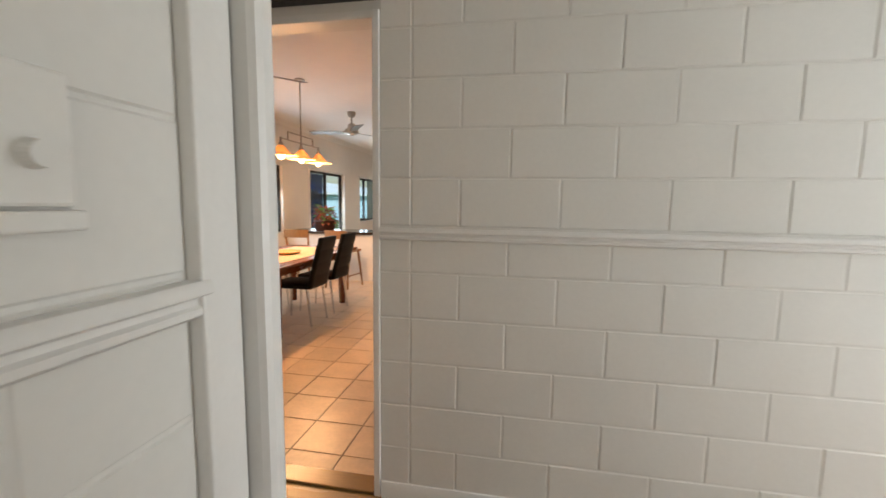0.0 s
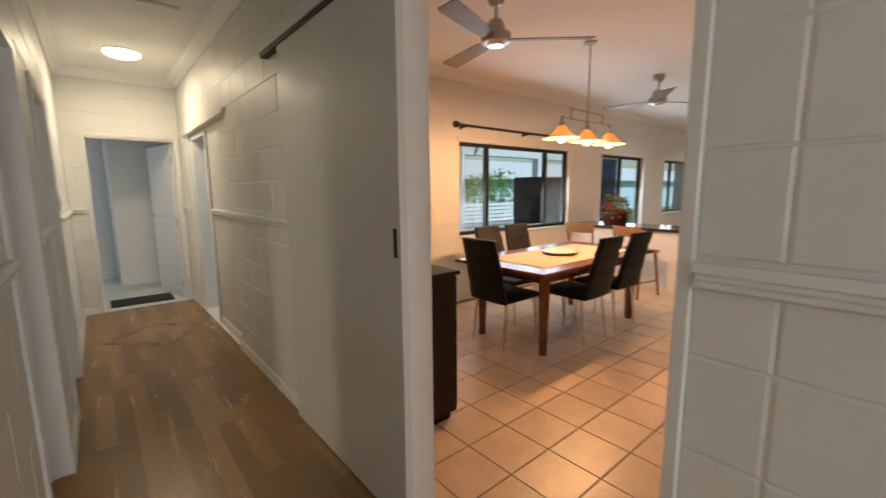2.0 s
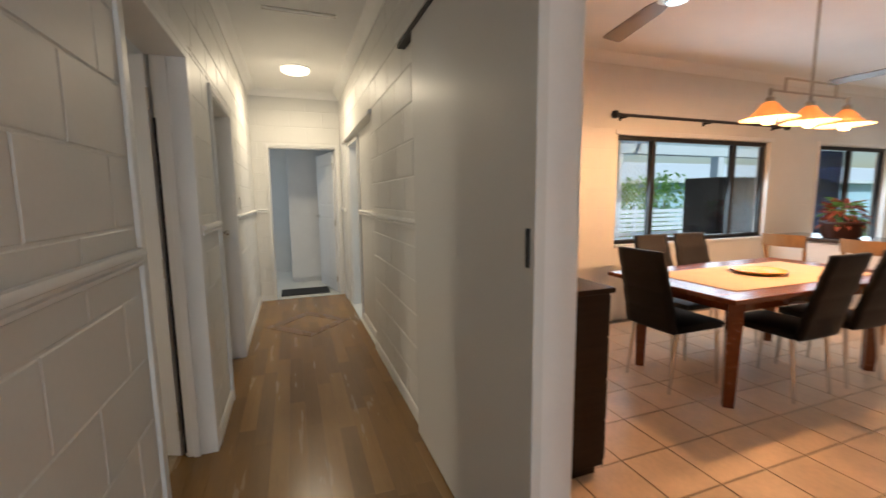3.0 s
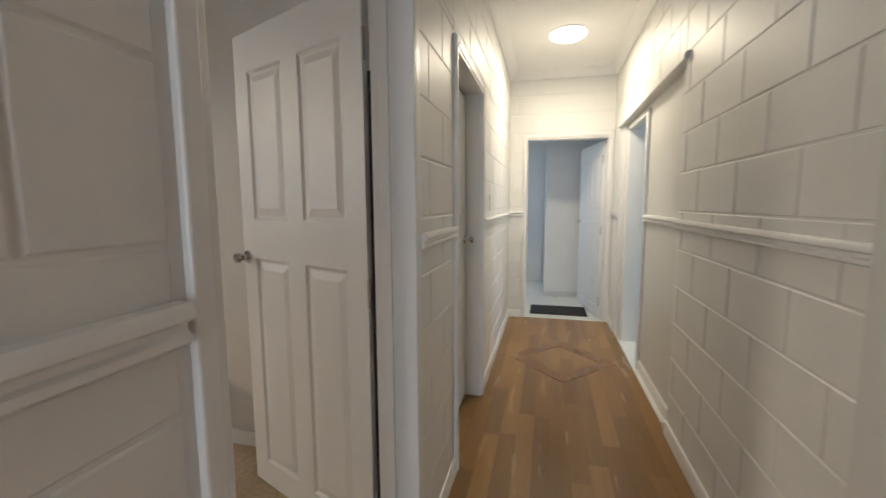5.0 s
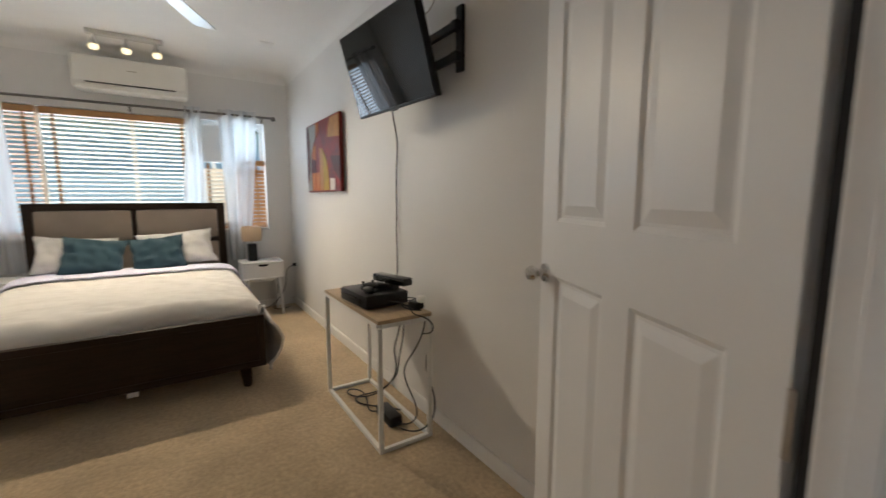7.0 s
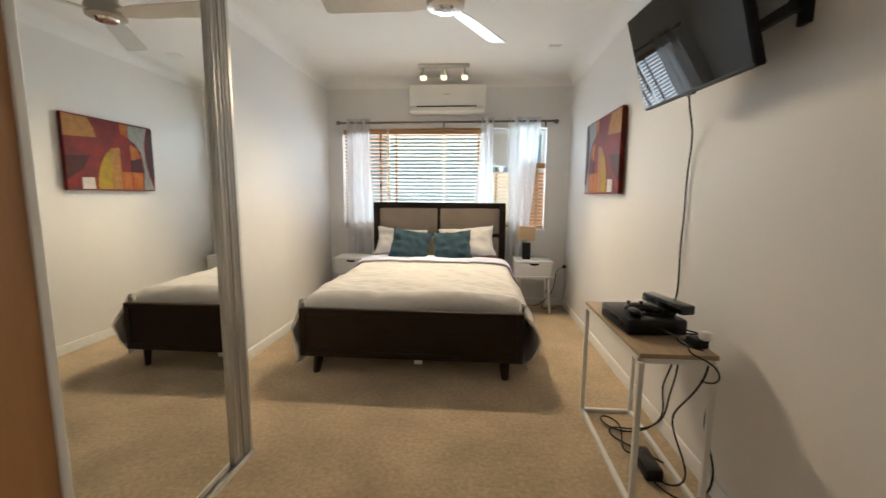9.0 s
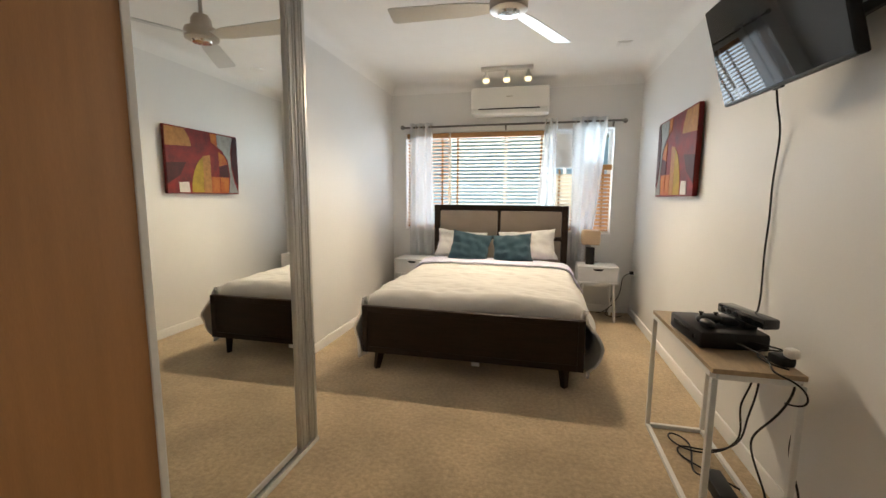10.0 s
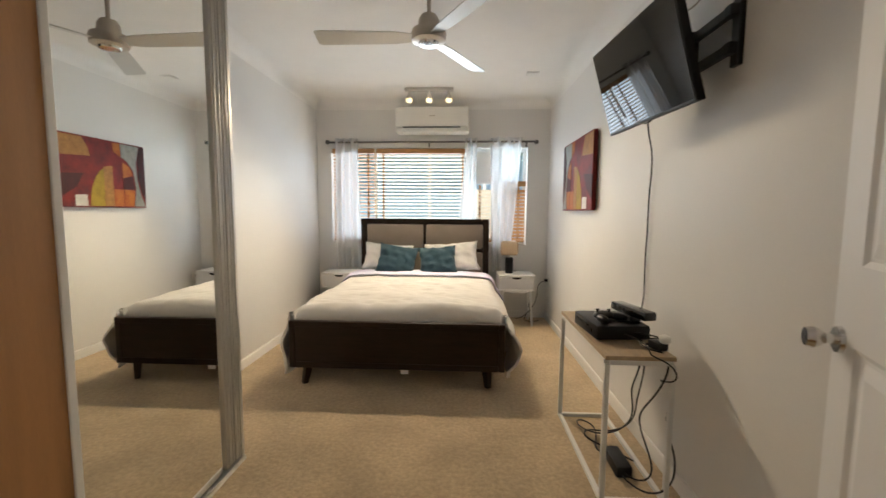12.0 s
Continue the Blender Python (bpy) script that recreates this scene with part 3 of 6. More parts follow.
# corner casing of the side passage
cor = thing("passage_casing", (-0.36, 0.7, 0), 0, "thick white grooved casing at the passage corner", "door frame", kind="structure")
for a, b, p, r in ((0.627, 0.706, 0.024, 0.004), (0.706, 0.716, 0.014, 0.002), (0.716, 0.770, 0.056, 0.016)):
    part("architrave", bx((-0.362, a + 0.001, 0), (-0.36 + p, b - 0.001, H), r), TRIM, cor, world_space=True)
part("corner_bead", bx((-0.43, 0.7445, 0), (-0.362, 0.769, H), 0.005), TRIM, cor, world_space=True)

# bedroom door frame
bf = thing("bedroom_door_frame", (-2.43, 0.67, 0), 0, "white timber bedroom door frame", "door frame", kind="structure")
part("jamb", bx((-2.872, 0.612, 0), (-2.838, 0.757, 2.03), 0.004), TRIM, bf, world_space=True)
part("jamb", bx((-2.032, 0.585, 0), (-1.998, 0.757, 2.03), 0.004), TRIM, bf, world_space=True)
part("jamb", bx((-2.838, 0.585, 2.0), (-2.032, 0.757, 2.035), 0.004), TRIM, bf, world_space=True)
part("door_stop", bx((-2.838, 0.645, 0), (-2.826, 0.675, 2.0), 0.002), TRIM, bf, world_space=True)
part("architrave", bx((-2.935, 0.574, 0), (-2.872, 0.587, 2.085), 0.003), TRIM, bf, world_space=True)
for a, b, c, d in ((-2.90, -2.85, 0, 2.085), (-2.02, -1.985, 0, 2.085), (-2.85, -2.02, 2.032, 2.085)):
    part("architrave", bx((a, 0.743, c), (b, 0.758, d), 0.004), TRIM, bf, world_space=True)
# the dark of the open hinge gap, put in as a black strip
part("draught_seal", bx((-2.868, 0.597, 0.02), (-2.848, 0.6118, 1.72), 0.002), RUBBER, bf, "black strip standing in for the shade in the hinge gap", world_space=True)
panel_door("door_1", (-2.866, 0.588, 0), 247.3, 0.80, 2.005, "white four-panel moulded bedroom door standing open")

# second door of the hall, ajar into a dark room
casing("door_frame_2", "x", 0.745, 1, -4.24, -3.47, 1.98)
solo("trim_door_2_jamb", box(bx((-4.262, 0.60, 0), (-4.235, 0.748, 1.98), 0.003), (-3.475, 0.60, 0), (-3.448, 0.748, 1.98), 0.003), TRIM, "white timber jamb lining", "door frame", "structure")
panel_door("door_2", (-3.49, 0.628, 0), 180, 0.735, 1.965, "white panelled door, closed in its frame")

# end door and the laundry behind it
casing("door_frame_3", "y", END_X, 1, 0.94, 1.78, 2.0, 0.045)
solo("trim_end_jamb", box(box(bx((END_X - 0.125, 0.918, 0), (END_X + 0.003, 0.945, 2.0), 0.003), (END_X - 0.125, 1.775, 0), (END_X + 0.003, 1.802, 2.0), 0.003), (END_X - 0.125, 0.945, 1.985), (END_X + 0.003, 1.775, 2.01), 0.003), TRIM, "white timber jamb lining", "door frame", "structure")
panel_door("door_3", (END_X - 0.125, 1.758, 0), 192, 0.80, 1.97, "white panelled laundry door standing open", "lever")
wall("wall_laundry_west", "y", -8.7, -8.6, -0.5, 3.2, material=BLOCKFAR)
# the south opening is an addition for the laundry's fill light
wall("wall_laundry_south", "x", -0.6, -0.5, -8.7, END_X - 0.12, openings=((-7.9, -6.9, 1.1, 2.1),))
wall("wall_laundry_north", "x", 2.3, 2.4, -8.7, END_X)
wall("wall_laundry_east", "y", END_X - 0.12, END_X, -0.5, 0.6)
cup = thing("tall_cupboard", (-7.7, 1.5, 0), 0, "tall white laundry cupboard on the pale floor", "cupboard")
part("body", bx((-8.3, 1.14, 0.06), (-7.42, 2.28, 2.35), 0.004), WHITEWOOD, cup, world_space=True)
part("cupboard_door", bx((-7.42, 1.145, 0.08), (-7.40, 2.27, 2.34), 0.004), WHITEWOOD, cup, world_space=True)
part("plinth", bx((-8.25, 1.16, 0), (-7.45, 2.26, 0.06)), WHITEWOOD, cup, world_space=True)
solo("doormat", bx((-6.86, 0.99, 0.001), (-6.46, 1.64, 0.016), 0.005), RUBBER, "black rubber mat on the pale laundry floor", "mat")

# bathroom seen through the recess opening
wall("wall_bath_west", "y", -6.42, -6.32, 1.95, 4.5, material=PALEBLUE)
wall("wall_bath_east", "y", -4.25, -4.15, 1.95, 4.5, material=PALEBLUE)
wall("wall_bath_north", "x", 4.5, 4.6, -6.42, -4.15, openings=((-5.9, -4.7, 1.0, 2.2),), material=PALEBLUE)

# hall fittings
cornice("x", 1.842, -1, END_X, 3.4)
cornice("x", 0.745, 1, END_X, -0.36)
cornice("y", END_X, 1, 0.745, 1.842)
for a, b in ((-0.50, 3.4), (-4.04, -2.60)):
    rail("x", 1.842, -1, a, b, 0.0 if a > -1 else 0.035), skirting("x", 1.842, -1, a, b)
rail("x", 1.885, -1, -4.955, -4.04), skirting("x", 1.885, -1, -4.955, -4.04)
rail("x", 1.842, -1, END_X, -5.95), skirting("x", 1.842, -1, END_X, -5.95)
for a, b in ((-1.97, -0.355), (-3.415, -2.90), (END_X, -4.295)):
    rail("x", 0.745, 1, a, b, 0.055 if a > -2 else 0.045), skirting("x", 0.745, 1, a, b)
for a, b in ((0.745, 0.895), (1.825, 1.842)):
    rail("y", END_X, 1, a, b), skirting("y", END_X, 1, a, b)
rail("y", -0.36, 1, -1.4, 0.642, 0.0), skirting("y", -0.36, 1, -1.4, 0.627)

hl = thing("hall_ceiling_light", (-5.3, 1.3, 2.7), 0, "round white glowing dome light on the hall ceiling", "ceiling light")
part("rim", lathe(bmesh.new(), [(0.001, 0), (0.155, 0), (0.155, -0.006), (0.150, -0.010), (0.001, -0.010)]), WHITEMETAL, hl, "", True)
dome = part("diffuser", lathe(bmesh.new(), [(0.145, -0.001), (0.145, -0.020), (0.136, -0.035), (0.105, -0.050), (0.06, -0.058), (0.001, -0.061)]), GLOW, hl, "glowing opal diffuser", True)
dome.visible_shadow = False
solo("ceiling_vent", box(bx((-3.905, 1.06, 2.690), (-3.855, 1.575, 2.702), 0.002), (-3.892, 1.075, 2.686), (-3.868, 1.56, 2.692), 0.002), STEEL, "slim grey slot vent in the hall ceiling", "vent")

sw = thing("fan_control_switch", (-0.36, 0.45, 1.37), 0, "white fan controller with round dial above a switch strip", "switch")
part("plate", bx((-0.36, 0.345, 1.345), (-0.346, 0.487, 1.47), 0.004), WHITEPLASTIC, sw, world_space=True)
part("dial", tb((-0.346, 0.45, 1.392), (-0.330, 0.45, 1.392), 0.014, 0.012, 20), WHITEPLASTIC, sw, "grey-white round dial", world_space=True)
part("switch_strip", bx((-0.36, 0.345, 1.322), (-0.342, 0.492, 1.342), 0.003), WHITEPLASTIC, sw, world_space=True)
s2 = thing("light_switch", (-4.66, 0.745, 1.30), 0, "small white light switch plate on the block wall", "switch")
part("plate", bx((-4.70, 0.747, 1.245), (-4.63, 0.757, 1.36), 0.003), WHITEPLASTIC, s2, world_space=True)
part("rocker", bx((-4.672, 0.755, 1.29), (-4.658, 0.762, 1.315), 0.002), WHITEPLASTIC, s2, world_space=True)

# ---- structure: floors and ceilings ----
solo("floor_hall", bx((END_X, 0.56, -0.12), (3.5, 1.842, -0.004)), INLAY, "dark underlay below the timber planks", "floor", "structure")
floor_hall = bpy.data.objects["floor_hall"]
solo("floor_passage", bx((-0.5, -1.5, -0.12), (1.05, 0.56, -0.001)), PLANK, "brown timber floor of the side passage", "floor", "structure")
solo("floor_bedroom", bx((-3.55, -4.6, -0.12), (-0.36, 0.56, 0.0)), CARPET, "beige cut-pile bedroom carpet", "floor", "structure")
floor_dining = solo("floor_dining", bx((-4.05, 1.842, -0.12), (3.5, 13.0, -0.005)), GROUT, "brown grout bed below the dining room tiles", "floor", "structure")
solo("floor_laundry", bx((-8.7, -0.6, -0.12), (END_X, 2.4, 0.0)), PALETILE, "pale tiled laundry floor", "floor", "structure")
solo("floor_bath", bx((-6.42, 1.842, -0.12), (-4.15, 4.6, 0.003)), PALETILE, "pale tiled bathroom floor", "floor", "structure")
solo("floor_back_room", bx((END_X, -2.0, -0.12), (-3.55, 0.56, 0.0)), CARPET, "beige carpet of the room behind the second door", "floor", "structure")
for nm, p, q in (("ceiling_dining", (-4.06, 1.9), (3.6, 13.1)), ("ceiling_hall", (-6.42, -0.6), (3.6, 1.9)), ("ceiling_laundry", (-8.8, -0.7), (-6.42, 2.5)), ("ceiling_bath", (-6.42, 1.9), (-4.06, 4.6)), ("ceiling_bedroom", (-3.52, -4.6), (-0.36, -0.6)), ("ceiling_back_room", (-6.3, -2.0), (-3.52, -0.6)), ("ceiling_passage", (-0.36, -1.5), (1.05, -0.6))):
    solo(nm, bx((*p, H), (*q, H + 0.12)), CEIL, "white painted plasterboard ceiling", "ceiling", "structure")

# ---- structure: bedroom ----
BX0, BX1, BY = -3.39, -0.48, -4.42
BWIN = (-3.12, -0.66, 0.93, 2.13)
wall("wall_bedroom_west", "y", BX0 - 0.12, BX0, BY - 0.15, 0.60, label="smooth white plastered bedroom wall")
wall("wall_bedroom_east", "y", BX1, -0.36, BY - 0.15, -1.4, label="smooth white plastered bedroom wall")
wall("wall_bedroom_south", "x", BY - 0.15, BY, BX0, BX1, openings=(BWIN,), label="smooth white bedroom window wall")
wall("wall_bedroom_hall_side", "x", 0.588, 0.60, BX0, -2.9, label="smooth white bedroom wall beside the door")
wall("wall_bedroom_hall_side_east", "x", 0.588, 0.60, -1.97, -0.5, label="smooth white bedroom wall beside the door")
for a, b in ((BY, 0.588),):
    skirting("y", BX0, 1, a, b), cornice("y", BX0, 1, a, b, BIGCOVE)
skirting("y", BX1, -1, BY, -1.275), cornice("y", BX1, -1, BY, 0.58, BIGCOVE)
skirting("x", BY, 1, BX0, BX1), cornice("x", BY, 1, BX0, BX1, BIGCOVE)
wall("wall_back_room", "y", -6.3, -6.2, -2.0, 0.6), wall("wall_back_room_south", "x", -2.0, -1.9, -6.3, -3.51)

# ---- structure: dining room and kitchen ----
WX = -3.90
W1, W2, W3 = (4.33, 6.65, 0.82, 1.95), (7.58, 9.17, -0.1, 1.95), (10.15, 12.3, 0.86, 1.95)
wall("wall_dining_west", "y", WX - 0.14, WX, 1.95, 13.0, openings=(W1, W2, W3), material=BLOCKFAR, label="white painted block wall of the dining room")
wall("wall_kitchen_north", "x", 12.9, 13.0, WX, 3.5, material=BLOCKFAR, label="white painted kitchen wall")
wall("wall_dining_east", "y", 3.4, 3.5, 1.95, 13.0, material=BLOCKFAR)
wall("wall_dining_hall_side", "x", 1.951, 1.962, WX, -1.545, material=BLOCKFAR, label="white painted block wall")
cornice("y", WX, 1, 1.962, 12.9), cornice("x", 1.962, 1, WX, -1.0), cornice("x", 12.9, -1, WX, 3.4)


def framed_window(name, axis, face, u0, u1, z0, z1, bars, label, depth=-1):
    """A dark aluminium window with its panes; bars: places of the uprights."""
    e = thing(name, uv_box(axis, face, (u0 + u1) / 2, z0), 0, label, "window", kind="structure")
    a, b = face + depth * 0.05, face + depth * 0.10
    for p, q, r, s in ((u0, u0 + 0.045, z0, z1), (u1 - 0.045, u1, z0, z1), (u0 + 0.045, u1 - 0.045, z0, z0 + 0.045), (u0 + 0.045, u1 - 0.045, z1 - 0.045, z1)):
        part("window_frame", bx(uv_box(axis, a, p, r), uv_box(axis, b, q, s), 0.004), BRONZE, e, world_space=True)
    for w in bars:
        part("mullion", bx(uv_box(axis, a - depth * 0.006, w - 0.028, z0 + 0.04), uv_box(axis, b, w + 0.028, z1 - 0.04), 0.004), BRONZE, e, world_space=True)
    edges = [u0 + 0.04, *bars, u1 - 0.04]
    for p, q in zip(edges, edges[1:]):
        g = part("pane", bx(uv_box(axis, face + depth * 0.073, p, z0 + 0.04), uv_box(axis, face + depth * 0.077, q, z1 - 0.04)), PANE, e, world_space=True)
        g.visible_shadow = False
    return e


framed_window("window_1", "y", WX, *W1, (4.86, 6.10), "dark bronze aluminium sliding window facing the patio")
def security_mesh(window, u0, u1, z0, z1, x, step=0.062):
    """A diamond wire mesh over one leaf."""
    bm = bmesh.new()
    span = (u1 - u0) + (z1 - z0)
    for k in range(int(2 * span / step)):
        for s in (-1, 1):
            # the line v = z0 + s * (u - base), clipped to the leaf
            base = u0 - span + k * step
            ends = [(u, z0 + s * (u - base)) for u in (u0, u1)] + [(base + s * (v - z0), v) for v in (z0, z1)]
            ends = sorted({(round(u, 4), round(v, 4)) for u, v in ends if u0 - 1e-4 <= u <= u1 + 1e-4 and z0 - 1e-4 <= v <= z1 + 1e-4})
            if len(ends) >= 2 and math.dist(ends[0], ends[-1]) > 0.02:
                tube(bm, (x, *ends[0]), (x, *ends[-1]), 0.0028, seg=4, caps=False)
    part("security_mesh", bm, LATTICE, window, "pale diamond wire security mesh", world_space=True)


security_mesh(bpy.data.objects["window_1"], 4.37, 4.84, 0.86, 1.91, WX - 0.112)
security_mesh(bpy.data.objects["window_1"], 6.13, 6.61, 0.86, 1.91, WX - 0.112)
framed_window("window_2", "y", WX, 7.58, 9.17, 0.0, 1.95, (8.36,), "dark bronze aluminium glazed sliding door")
screen = part("fly_screen", bx((WX - 0.118, 7.63, 0.05), (WX - 0.112, 8.34, 1.9)), SCREEN, bpy.data.objects["window_2"], "dark fly screen over one leaf", world_space=True)
screen.visible_shadow = False
framed_window("window_3", "y", WX, *W3, (10.6, 11.85), "dark bronze louvre window of the kitchen")
for w, top in ((W1, 1.95), (W2, 1.95), (W3, 1.95)):
    casing("trim_window", "y", WX, 1, w[0], w[1], top, 0.04, "white painted window surround") if w is W2 else solo("trim_window", box(bx((WX + 0.002, w[0] - 0.04, w[3]), (WX + 0.018, w[1] + 0.04, w[3] + 0.04), 0.003), (WX - 0.05, w[0], w[2] - 0.03), (WX + 0.03, w[1], w[2]), 0.003), TRIM, "white painted window surround with sill", "trim", "structure")
rodw = thing("curtain_rod", (WX + 0.08, 5.5, 2.12), 0, "dark bronze curtain rod with finials above the window", "curtain rod")
part("rod", tb((WX + 0.09, 4.22, 2.12), (WX + 0.09, 6.75, 2.12), 0.016), BRONZE, rodw, "", True, True)
for y in (4.20, 6.77):
    part("finial", lathe(bmesh.new(), [(0.001, -0.04), (0.03, -0.03), (0.04, 0), (0.03, 0.03), (0.001, 0.04)], (WX + 0.09, y, 2.12)), BRONZE, rodw, "", True, True)
for y in (4.34, 5.5, 6.64):
    part("bracket", box(bx((WX, y - 0.012, 2.08), (WX + 0.012, y + 0.012, 2.16), 0.003), (WX + 0.01, y - 0.01, 2.095), (WX + 0.10, y + 0.01, 2.115), 0.003), BRONZE, rodw, world_space=True)

# ---- bedroom things ----
ward = thing("mirrored_wardrobe", (-0.85, -0.4, 0), 0, "built-in wardrobe with a mirror sliding door and a brown board door", "wardrobe")
part("carcass", box(box(bx((-1.09, -1.280, 0.03), (BX1, -1.25, 2.62), 0.002), (-1.09, 0.55, 0.03), (BX1, 0.585, 2.62), 0.002), (-1.09, -1.25, 2.58), (BX1, 0.55, 2.62), 0.002), WHITEWOOD, ward, world_space=True)
part("floor_track", box(box(bx((-1.175, -1.280, 0.0), (-1.06, 0.585, 0.012), 0.003), (-1.172, -1.276, 0.01), (-1.166, 0.58, 0.026)), (-1.120, -1.276, 0.01), (-1.114, 0.58, 0.026)), ALU, ward, "white aluminium floor track", world_space=True)
part("head_track", bx((-1.175, -1.280, 2.50), (-1.06, 0.585, 2.58), 0.003), ALU, ward, world_space=True)
part("end_post", bx((-1.164, -1.284, 0.0), (-1.06, -1.258, 2.62), 0.004), ALU, ward, "white aluminium end post", world_space=True)
md = part("mirror_door", bx((-1.146, -1.140, 0.06), (-1.142, -0.10, 2.47)), MIRROR, ward, "tall silvered mirror", world_space=True)
for a, b, p in ((-1.162, -1.128, 0.008), (-1.204, -1.168, 0.003), (-1.252, -1.212, 0.008), (-0.10, -0.06, 0.0)):
    part("stile", box(bx((-1.152 - p, a, 0.028), (-1.122, b, 2.50), 0.004), (-1.158 - p, a + 0.010, 0.03), (-1.150 - p, a + 0.020, 2.50), 0.003), ALU, ward, "satin aluminium stile", world_space=True)
part("stile_backing", bx((-1.130, -1.256, 0.028), (-1.121, -1.110, 2.50)), ALU, ward, world_space=True)
part("bottom_rail", bx((-1.150, -1.106, 0.028), (-1.124, -0.10, 0.062), 0.004), ALU, ward, world_space=True)
part("board_door", bx((-1.196, -0.311, 0.03), (-1.180, 0.56, 2.50), 0.002), MAPLE, ward, "brown wood-grain board door", world_space=True)
part("edge_strip", bx((-1.202, -0.336, 0.03), (-1.176, -0.310, 2.50), 0.003), WHITEMETAL, ward, "white metal edge strip", world_space=True)

# bed
BXL, BXR, BYF, BYH = -2.655, -1.015, -2.21, -4.30
bed = thing("bed", (-1.835, -3.25, 0), 0, "dark walnut bed with padded taupe headboard", "bed")
fr = bmesh.new()
HXR = BXR - 0.045
for a, b, c, d in ((BXL, BXL + 0.07, 0.12, 1.245), (HXR - 0.07, HXR, 0.12, 1.245), (BXL + 0.07, HXR - 0.07, 1.185, 1.245), (BXL + 0.07, HXR - 0.07, 0.84, 0.875), (BXL + 0.07, HXR - 0.07, 0.30, 0.36), ((BXL + HXR) / 2 - 0.014, (BXL + HXR) / 2 + 0.014, 0.36, 1.185)):
    box(fr, (a, BYH - 0.045, c), (b, BYH, d), 0.006)
box(fr, (BXL + 0.06, BYH - 0.047, 0.34), (HXR - 0.06, BYH - 0.035, 1.2))
part("headboard_frame", fr, DARKWOOD, bed, world_space=True)
xm = (BXL + BXR) / 2
for a, b in ((BXL + 0.075, (BXL + HXR) / 2 - 0.018), ((BXL + HXR) / 2 + 0.018, HXR - 0.075)):
    for c, d in ((0.88, 1.18), (0.42, 0.835)):
        part("headboard_pad", bx((a, BYH - 0.036, c), (b, BYH + 0.012, d), 0.022), TAUPE, bed, "padded taupe fabric panel", True, True)
ft = bmesh.new()
for a, b, c, d in ((BXL, BXL + 0.045, 0.14, 0.505), (BXR - 0.045, BXR, 0.14, 0.505), (BXL + 0.045, BXR - 0.045, 0.46, 0.505), (BXL + 0.045, BXR - 0.045, 0.14, 0.185)):
    box(ft, (a, BYF - 0.045, c), (b, BYF, d), 0.005)
box(ft, (BXL + 0.04, BYF - 0.04, 0.18), (BXR - 0.04, BYF - 0.012, 0.465))
part("footboard", ft, DARKWOOD, bed, world_space=True)
for x in (BXL + 0.012, BXR - 0.047):
    part("side_rail", bx((x, BYH, 0.16), (x + 0.035, BYF - 0.045, 0.36), 0.005), DARKWOOD, bed, world_space=True)
for x, s in ((BXL + 0.13, -1), (BXR - 0.13, 1)):
    for y in (BYF - 0.05, BYH + 0.1):
        lg = bmesh.new()
        tube(lg, (x + s * (0.03 if s > 0 else 0.01), y, 0.0), (x, y, 0.15), 0.026, 0.040, 4)
        part("leg", lg, DARKWOOD, bed, "splayed tapered leg", world_space=True)
part("mattress", bx((BXL + 0.05, BYH + 0.02, 0.26), (BXR - 0.05, BYF - 0.12, 0.53), 0.05), GREYLINEN, bed, "white mattress", True, True)
part("paper_tag", bx((-1.93, BYF - 0.02, 0.105), (-1.87, BYF - 0.016, 0.135)), WHITEPLASTIC, bed, "small white maker's tag", world_space=True)


def duvet_point(u, v):
    """u across the bed, v from head to foot."""
    y = -3.92 + min(1, v * 1.02) * (BYF - 0.075 + 3.92)
    half, drop = 0.845, 0.34 + 0.06 * noise.noise((0, y * 2.3, 4)) + 0.10 * v ** 2
    s = (2 * u - 1) * (half + drop)
    side, e = (1 if s > 0 else -1), abs(s)
    r = 0.10
    if e < half - r:
        x, z = e, 0.0
    elif e < half + 0.57 * r:
        a = (e - half + r) / r
        x, z = half - r + r * math.sin(a), -r + r * math.cos(a)
    else:
        d = e - half - 0.57 * r
        x, z = half + (0.10 if side < 0 else 0.07) * math.sin(min(1, d / 0.36) * 2.95) + 0.03 * noise.noise((y * 7, side * 3, d * 3)), -r - d
    puff = 0.035 * (1 - min(1, e / half) ** 4)
    w = 0.022 * noise.noise((x * side * 2.2, y * 3.2, 7)) + 0.016 * (0.5 - abs(noise.noise((x * side * 3.5 + y, y * 8, 2)))) + 0.008 * noise.noise((x * side * 10, y * 22, 9))
    end = max(0.0, (v - 0.90) / 0.10) if e < half - 0.03 else 0.0
    if e > half:
        y += 0.05 * v * (0.6 + noise.noise((e * 9, side * 2, 5)))
    return (xm + side * x, y, 0.575 + z + puff + (w if e < half + 0.05 else 0.3 * w) - 0.16 * end ** 3)


dv = sheet(bmesh.new(), duvet_point, 130, 100)
duvet = solo("duvet", dv, LINEN, "rumpled cream cotton duvet hanging over the bed sides", "duvet", smooth=True)
sol = duvet.modifiers.new("thickness", "SOLIDIFY")
sol.thickness, sol.offset = 0.02, -1


def sheet_point(u, v):
    x, y, z = duvet_point(0.06 + 0.88 * u, 0.02 + 0.13 * v)
    return (xm + (x - xm) * 1.012, y - 0.20 + 0.19 * v + 0.02 * noise.noise((x * 4, 3, 1)), z + 0.012 + 0.012 * math.sin(math.pi * v))


sh = solo("bed_sheet", sheet(bmesh.new(), sheet_point, 60, 8), LAVENDER, "pale lavender sheet folded back over the duvet", "bed sheet", smooth=True)
so = sh.modifiers.new("thickness", "SOLIDIFY")
so.thickness, so.offset = 0.012, 1


